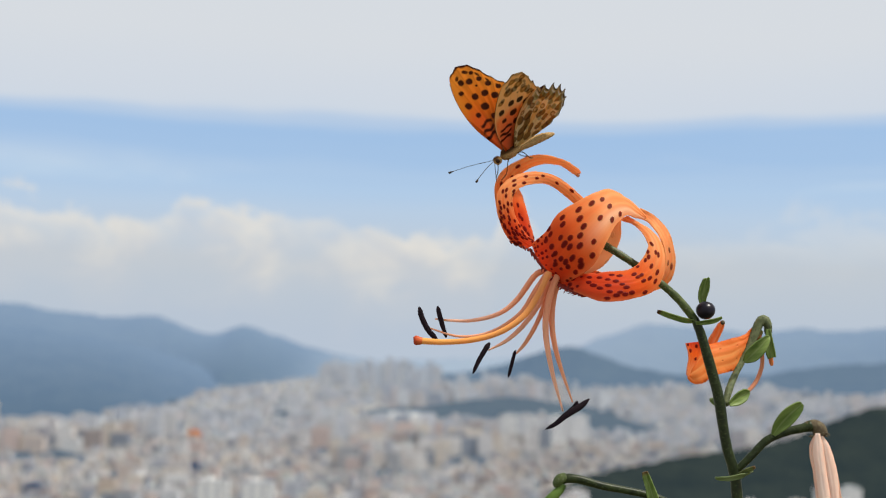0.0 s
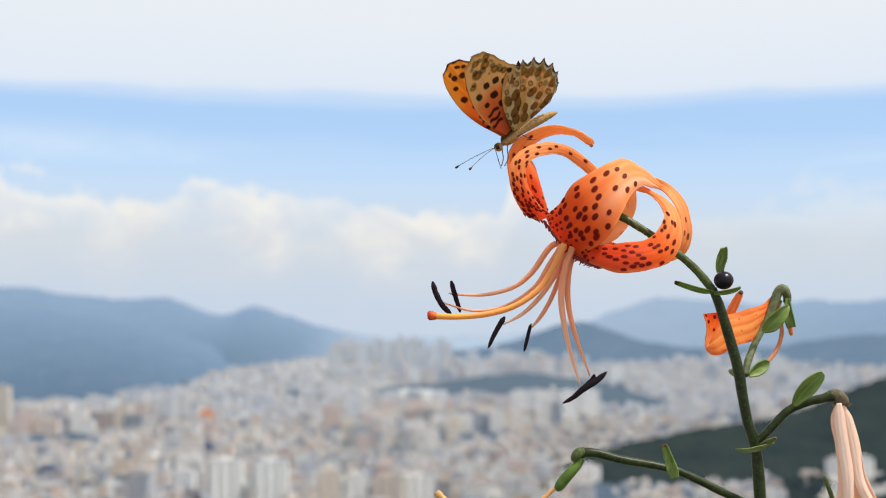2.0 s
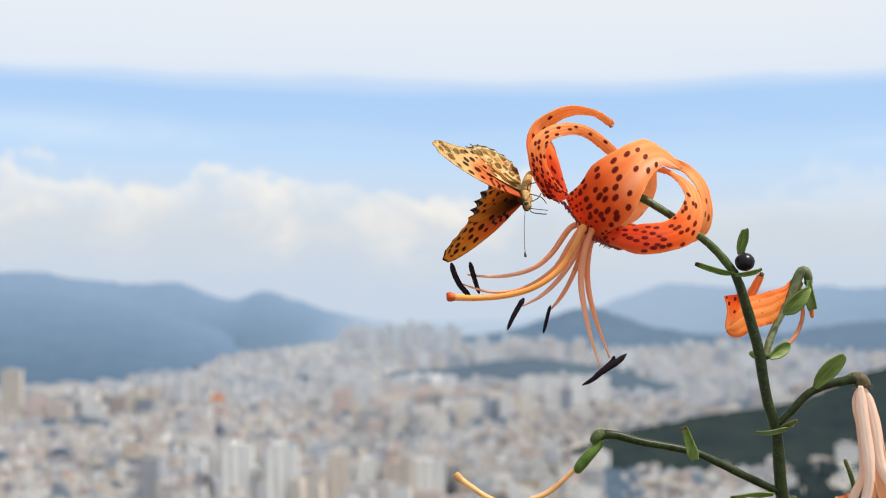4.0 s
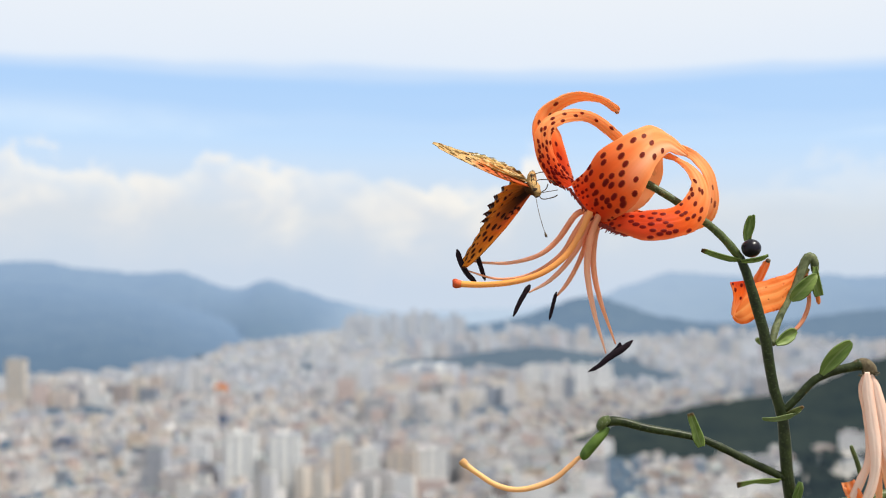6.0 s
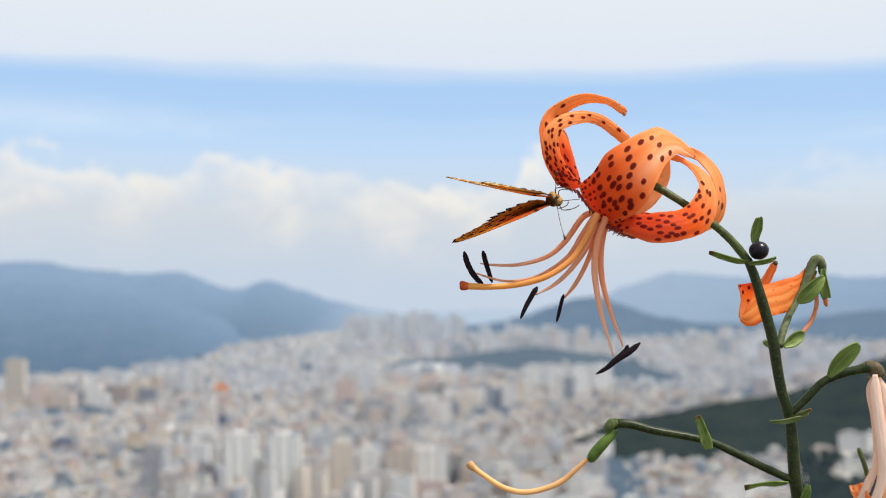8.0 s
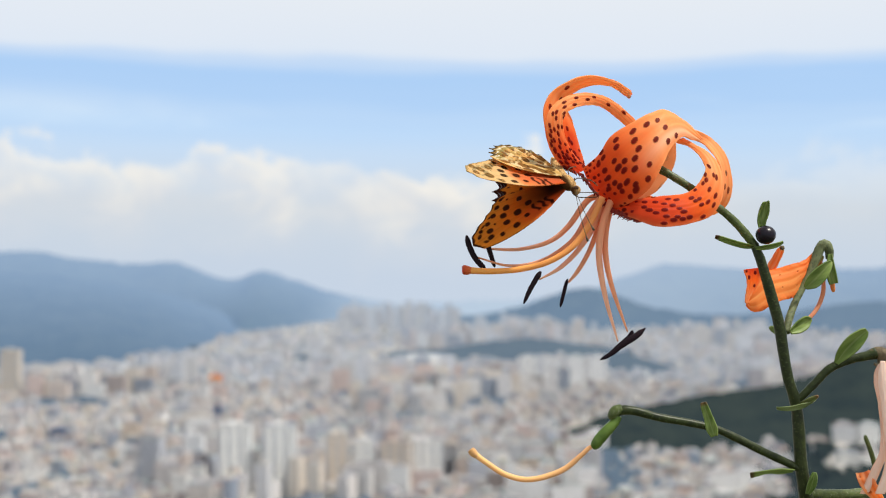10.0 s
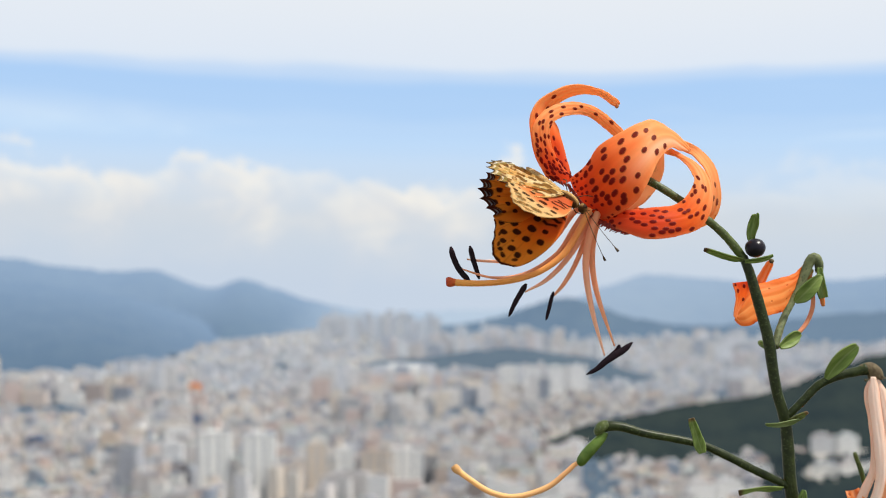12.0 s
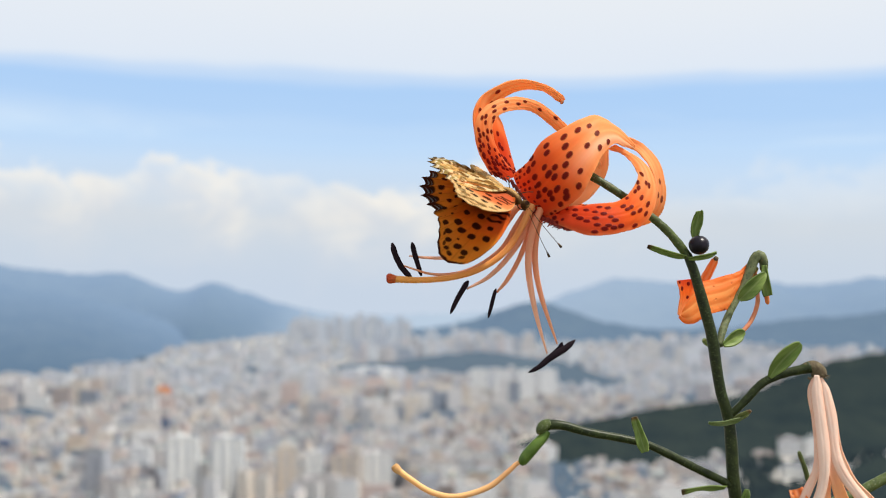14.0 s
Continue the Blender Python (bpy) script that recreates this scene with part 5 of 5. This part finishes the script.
    if not fore:
        up = mix3(up, (0.22, 0.25, 0.29), np.clip(lunule, 0, 1) * border * 0.7)
    buff, olive = (0.80, 0.59, 0.27), (0.19, 0.10, 0.022)
    if fore:
        tipness = step(X + 0.30 * np.abs(Y) - 0.10 * wobble(X * 3, Y * 3, seed), 2.25, 2.85)
        strip = step(R, 0.80, 0.90) * (1 - step(S, lo - 0.03, lo + 0.02)) * step(S, 0.05, 0.10)
        pale = np.maximum(tipness, strip * 0.8)
        low = mix3(mix3((0.74, 0.155, 0.055), (0.82, 0.30, 0.095), step(R, 0.25, 0.70)), buff, pale * 0.95)
        for px, py, q in ((4.08, 0.42, 0.15), (3.80, 0.02, 0.19), (3.56, 0.52, 0.20), (3.36, -0.34, 0.17), (4.12, -0.12, 0.13), (3.10, 0.88, 0.14), (3.05, -0.72, 0.14)):
            d = np.hypot((X - px) / (1.15 * q), (Y - py) / (q * 1.35)) + 0.16 * wobble(X * 5, Y * 5, seed + 6)
            low = mix3(low, olive, (1 - step(d, 0.75, 1.10)) * 0.92)
            low = mix3(low, (0.50, 0.34, 0.12), (1 - step(d, 0.15, 0.45)) * 0.7)
        shown = upper_black * (1 - 0.72 * step(X, 2.95, 3.25))
        low = mix3(low, (0.035, 0.008, 0.005), shown * 0.93)
        low = mix3(low, olive, np.maximum(border * 0.4, veins * 0.20))
    else:
        low = mix3((0.76, 0.48, 0.155), (0.92, 0.75, 0.40), step(wobble(X * 4, Y * 4, seed + 2), -0.35, 0.35))
        low = mix3(low, (0.98, 0.94, 0.76), veins * 0.7)
        # leopard blotches: ochre, each with a dark crescent along one side
        made = []
        warp = 0.16 * wobble(X * 5, Y * 5, seed + 6)
        for _ in range(900):
            i, j = r.randrange(6, int(nr * 0.93)), r.randrange(4, na - 4)
            px, py = X[i, j], Y[i, j]
            if R[i, j] > 0.86 or any((px - g) ** 2 + (py - h) ** 2 < 0.375 ** 2 for g, h in made):
                continue
            made.append((px, py))
            ring = 0.60 < R[i, j] < 0.76
            q, w, tall = (r.uniform(0.13, 0.16), 0.0, 1.1) if ring else (r.uniform(0.16, 0.22), math.atan2(py, px) + r.uniform(-0.5, 0.5), r.uniform(1.15, 1.75))
            a1, a2 = (X - px) * math.cos(w) + (Y - py) * math.sin(w), (Y - py) * math.cos(w) - (X - px) * math.sin(w)
            d = np.sqrt((a1 / (q * tall)) ** 2 + (a2 / q) ** 2) + warp
            inside = 1 - step(d, 0.82, 1.10)
            if ring:
                low = mix3(low, (0.27, 0.14, 0.035), inside * 0.9)
                low = mix3(low, (0.70, 0.52, 0.23), (1 - step(d, 0.30, 0.55)) * 0.8)
                continue
            heart = 1 - step(np.sqrt(((a1 - 0.25 * q) / (q * tall)) ** 2 + ((a2 - 0.30 * q) / q) ** 2) + warp, 0.72, 0.95)
            low = mix3(low, (0.13, 0.055, 0.014), inside * 0.92)
            low = mix3(low, (0.34, 0.165, 0.04), heart * inside * r.uniform(0.8, 1.0))
        low = mix3(low, (0.44, 0.33, 0.10), in_margin * step(R, 0.855, 0.88) * (1 - step(R, 0.915, 0.935)) * 0.75)
        low = mix3(low, (0.05, 0.03, 0.015), in_margin * step(R, 0.960, 0.980) * 0.85)
        low = mix3(low, (0.93, 0.88, 0.70), row(0.940, 0.4, 0.035))
    costa = step(R, 0.975, 0.99) * (1 - step(s, lo - 0.05, lo)) * step(s, 0.03, 0.08)
    up, low = mix3(up, (0.06, 0.022, 0.008), costa * 0.8), mix3(low, (0.10, 0.05, 0.02), costa * 0.6)
    camber = 0.10 * np.sin(R * math.pi * 0.8) * np.clip(size / 2.4, 0, 1) ** 2 + (0.012 if fore else 0.048) * np.cos(k * n * 2 * math.pi) * R * in_margin
    P = np.stack([side * X, Y, camber + (0.03 if fore else -0.05)], 2) * 0.01
    front, back = (low, up) if side > 0 else (up, low)
    me = sheet(name, P, 0.00022, front, back)
    # light that passes through the scales is stained less deeply than light thrown back by them
    dim = 1 - 0.90 * np.clip(upper_black, 0, 1)[..., None]
    layer = me.color_attributes.new("stain", "FLOAT_COLOR", "POINT")
    rgba = np.ones((len(me.vertices), 4))
    rgba[:, :3] = np.clip(np.concatenate([(front * dim).reshape(-1, 3), (back * dim).reshape(-1, 3)]), 0, 1) ** 0.68
    layer.data.foreach_set("color", rgba.ravel())
    return part(name, me, MAT_WING, parent)


def make_butterfly():
    root = new("butterfly")
    tagged(root, "orange fritillary butterfly with black-spotted wings on a lily", "butterfly")
    v, f = ball((0, 0, 0), (0.0029, 0.0055, 0.0032), 20, 26)
    v = [tuple(np.array(p) * (1 + 0.10 * noise.noise(Vector(p) * 1900))) for p in v]
    part("thorax", mesh_of("thorax", v, f), MAT_FUR, root)
    k = np.linspace(0, 1, 30)
    pts = np.stack([0 * k, -0.0030 - 0.0200 * k, -0.0012 - 0.0012 * k - 0.0030 * k ** 2], 1)
    part("abdomen", tube("abdomen", pts, 0.0021 * np.clip(np.sin(math.pi * (0.17 + 0.81 * k ** 1.15)), 0.02, 1) ** 0.55 * (1 + 0.05 * np.sin(k * 55)), 14), MAT_FUR, root)
    v, f = ball((0, 0.0075, -0.0002), (0.0021, 0.0020, 0.0020), 10, 14)
    head = part("head", mesh_of("head", v, f), MAT_FUR, root)
    feelers = []
    for s in (-1, 1):
        v, f = ball((s * 0.0013, 0.0080, 0.0001), (0.0009, 0.0011, 0.0012), 8, 12)
        part("eye", mesh_of("eye", v, f), MAT_EYE, head)
        a = np.linspace(0, 1, 24)
        pts = np.stack([s * 0.0130 * a, 0.0167 * a, 0.0040 * a - 0.0019 * a ** 2], 1)
        feeler = part("antenna", tube("antenna", pts, 0.00013 + 0.00038 * step(a, 0.88, 0.95), 7), MAT_LIMB, head)
        feeler.location = (s * 0.0006, 0.0094, 0.0008)
        feelers.append((s, feeler))
    a = np.linspace(0, 1, 20)
    part("proboscis", tube("proboscis", np.stack([0 * a, 0.0096 + 0.0030 * a, -0.0008 - 0.0075 * a], 1), 0.00016 + 0 * a, 6), MAT_LIMB, head)
    for s in (-1, 1):
        for y, reach in ((0.0022, 0.006), (-0.0012, -0.004)):
            pts = spline([(s * 0.0012, y, -0.0018), (s * 0.0042, y + reach * 0.5, -0.0020), (s * 0.0040, y + reach * 1.0, -0.0062), (s * 0.0026, y + reach * 1.5, -0.0080)], 14)
            part("leg", tube("leg", pts, [0.00022] * 14, 6), MAT_LIMB, root)
    wings = []
    for s in (-1, 1):
        wings.append((s, wing("forewing", FORE, s, 5, root, True)))
        wings.append((s, wing("hindwing", HIND, s, 9, root, False)))
    return root, wings, feelers


butterfly, WINGS, FEELERS = make_butterfly()

# seconds; centimetres right, ahead, up; degrees of turn about x, y, z; degrees of the left and right wings' lift; degrees the forewings are drawn back; degrees the hindwings are lifted further
FLIGHT = [
    (0.0, 1.95, 47.72, 8.98, -37.2, -15.1, 118.3, 55, 55, 12, 0),
    (0.3, 1.73, 47.89, 8.68, -41.6, -7.1, 118.1, 97, 72, 6, 1),
    (0.5, 1.54, 47.93, 8.55, -47.0, -13.8, 106.1, 52, 51, 12, 2),
    (0.8, 1.55, 47.82, 8.56, -52.3, -7.9, 108.5, 85, 77, 9, 2),
    (1.0, 1.52, 47.71, 8.72, -42.7, -3.8, 112.6, 36, 46, 10, 1),
    (1.2, 1.56, 47.69, 8.50, -46.6, -7.6, 104.7, 88, 73, 8, 1),
    (1.5, 1.51, 47.83, 8.33, -48.7, -35.0, 86.4, 44, 92, 17, 0),
    (1.9, 1.42, 47.92, 8.32, -47.0, -20.0, 95.3, 86, 79, 9, 2),
    (2.0, 1.43, 47.87, 8.38, -40.7, -8.7, 104.1, 59, 58, 9, 2),
    (2.2, 0.79, 47.83, 7.53, -54.0, 6.7, 112.3, 60, 47, -4, 1),
    (2.3, 0.43, 46.87, 5.98, -131.3, 29.9, 77.7, 21, 26, -4, -0),
    (2.5, 0.73, 47.07, 5.72, -117.4, 41.5, 74.5, 37, 42, -1, -1),
    (2.8, 0.99, 46.82, 5.80, -104.3, 54.5, 75.8, 26, 77, 2, -1),
    (3.0, 0.83, 47.02, 5.82, -92.2, 50.4, 85.4, 76, 104, 16, -1),
    (3.3, 0.85, 46.85, 5.72, -87.1, 46.9, 92.2, 28, 62, 5, 1),
    (3.5, 1.04, 46.98, 5.35, -95.9, 50.5, 95.1, 67, 89, 4, 2),
    (3.6, 1.18, 46.83, 5.31, -88.6, 51.5, 95.6, 82, 89, 4, 2),
    (3.9, 1.04, 46.71, 4.82, -91.5, 51.5, 91.4, 44, 38, 4, 2),
    (4.0, 1.10, 46.86, 4.72, -97.2, 56.0, 87.3, 53, 51, 8, 3),
    (4.2, 1.60, 46.94, 4.51, -129.1, 57.9, 59.1, 96, 47, 14, 2),
    (6.3, 1.15, 46.66, 4.54, -128.4, 67.7, 59.3, 47, 59, 7,2),
    (6.5, 1.22, 46.68, 4.45, -125.1, 79.1, 61.9, 56, 66, 4,2),
    (6.6, 1.46, 46.77, 4.54, -118.8, 79.6, 62.4, 78, 75, 6,2),
    (6.7, 1.39, 46.64, 4.55, -120.1, 73.2, 65.1, 90, 83, 6,2),
    (7.0, 1.18, 46.62, 4.46, -137.4, 78.1, 44.2, 44, 60, 2,2),
    (7.2, 1.27, 46.60, 4.24, -136.6, 81.0, 43.3, 73, 76, 4,2),
    (7.3, 1.36, 46.57, 4.34, -146.7, 81.3, 35.7, 80, 90, 4,2),
    (7.5, 1.25, 46.61, 4.33, -135.8, 79.1, 48.0, 57, 65, 2,2),
    (7.6, 1.47, 46.62, 4.34, -138.4, 79.6, 46.5, 43, 55, 6,2),
    (7.7, 1.61, 46.54, 4.25, -142.2, 79.9, 45.4, 60, 71, 6,2),
    (9.8, 2.05, 46.42, 3.83, -107.9, 68.3, 79.2, 88, 84, 8, -2),
    (10.0, 2.13, 46.51, 4.11, -108.0, 58.4, 98.3, 77, 58, 9, -2),
    (10.1, 2.12, 46.38, 4.32, -108.3, 56.6, 97.0, 55, 42, 7, -1),
    (10.2, 2.07, 46.20, 4.23, -101.1, 53.4, 106.6, 37, 32, 12, -1),
    (10.3, 2.14, 46.59, 4.29, -108.3, 51.8, 106.1, 49, 41, 7, -0),
    (10.5, 2.41, 46.59, 4.09, -101.1, 56.5, 115.7, 89, 70, 3, 1),
    (10.8, 2.89, 46.36, 4.31, -106.9, 46.8, 115.2, 37, 41, 0, 1),
    (11.0, 2.71, 46.55, 3.99, -115.3, 49.1, 117.9, 51, 58, -2, 1),
    (11.2, 2.60, 46.77, 3.95, -127.8, 52.4, 113.4, 91, 83, 0, 0),
    (11.4, 2.74, 46.75, 4.05, -120.8, 45.1, 120.5, 49, 59, 1, 0),
    (11.5, 2.63, 46.52, 3.97, -121.7, 45.4, 119.0, 50, 51, 5, -0),
    (11.7, 2.65, 46.76, 3.93, -126.0, 48.3, 117.6, 74, 76, 5, 1),
    (11.8, 2.57, 46.70, 4.02, -131.6, 49.2, 115.7, 87, 83, 4, 2),
    (12.0, 2.69, 46.50, 3.86, -123.9, 50.4, 120.9, 77, 71, 7, 3),
    (12.2, 2.91, 46.57, 4.12, -122.4, 44.6, 120.9, 66, 54, 7, 2),
    (12.3, 3.01, 46.73, 4.05, -126.3, 46.0, 118.8, 62, 62, 11, 1),
    (12.5, 2.79, 46.87, 3.83, -126.5, 46.3, 117.3, 89, 92, 4, -2),
    (12.7, 2.67, 46.71, 3.70, -122.3, 43.9, 122.3, 69, 70, 3, -0),
    (12.8, 2.77, 46.66, 3.91, -125.8, 41.5, 121.7, 71, 56, 7, -0),
    (13.0, 2.60, 46.74, 3.79, -124.9, 46.7, 121.2, 84, 83, 9, -1),
    (13.1, 2.44, 46.79, 3.69, -119.3, 45.3, 118.8, 82, 88, 6, 0),
    (13.2, 2.32, 46.59, 3.73, -120.1, 46.5, 117.7, 66, 77, 8, 1),
    (13.3, 2.37, 46.57, 3.70, -106.1, 39.7, 120.4, 51, 49, -3, 1),
    (13.4, 2.18, 46.53, 3.94, -98.3, 45.2, 119.2, 20, 27, 1, 2),
    (13.5, 2.08, 46.26, 3.82, -105.1, 46.3, 110.6, 17, 42, 5, 3),
    (13.7, 2.51, 46.38, 3.89, -119.9, 42.6, 114.5, 53, 78, 6, 2),
    (13.8, 2.44, 46.67, 3.91, -121.6, 45.0, 113.4, 76, 91, 4, 2),
    (14.0, 2.71, 46.71, 3.84, -127.0, 50.5, 114.1, 71, 76, 2, 2),
]


def motions():
    walk(butterfly, [(t, pose(0.01 * x, 0.01 * y, 0.01 * z, a, b, c)) for t, x, y, z, a, b, c, *_ in FLIGHT])
    for s, w in WINGS:
        fore = w.name.startswith("fore")
        hinge = (s * 0.0016, 0.0000 if fore else -0.0020, 0.0010)
        walk(w, [(row[0], pose(*hinge, 0, -s * (row[7 if s < 0 else 8] + (0 if fore else row[10])), 0) @ pose(0, 0, 0, 0, 0, -s * row[9] if fore else 0)) for row in FLIGHT])
    # the left antenna swings forward while the butterfly drinks at the throat
    for s, feeler in FEELERS:
        rest = pose(s * 0.0006, 0.0094, 0.0008)
        fold = rest @ pose(0, 0, 0, 0, 0, -58 if s < 0 else 0)
        walk(feeler, [(0.0, rest), (8.0, rest), (9.6, fold), (14.0, fold)])


motions()
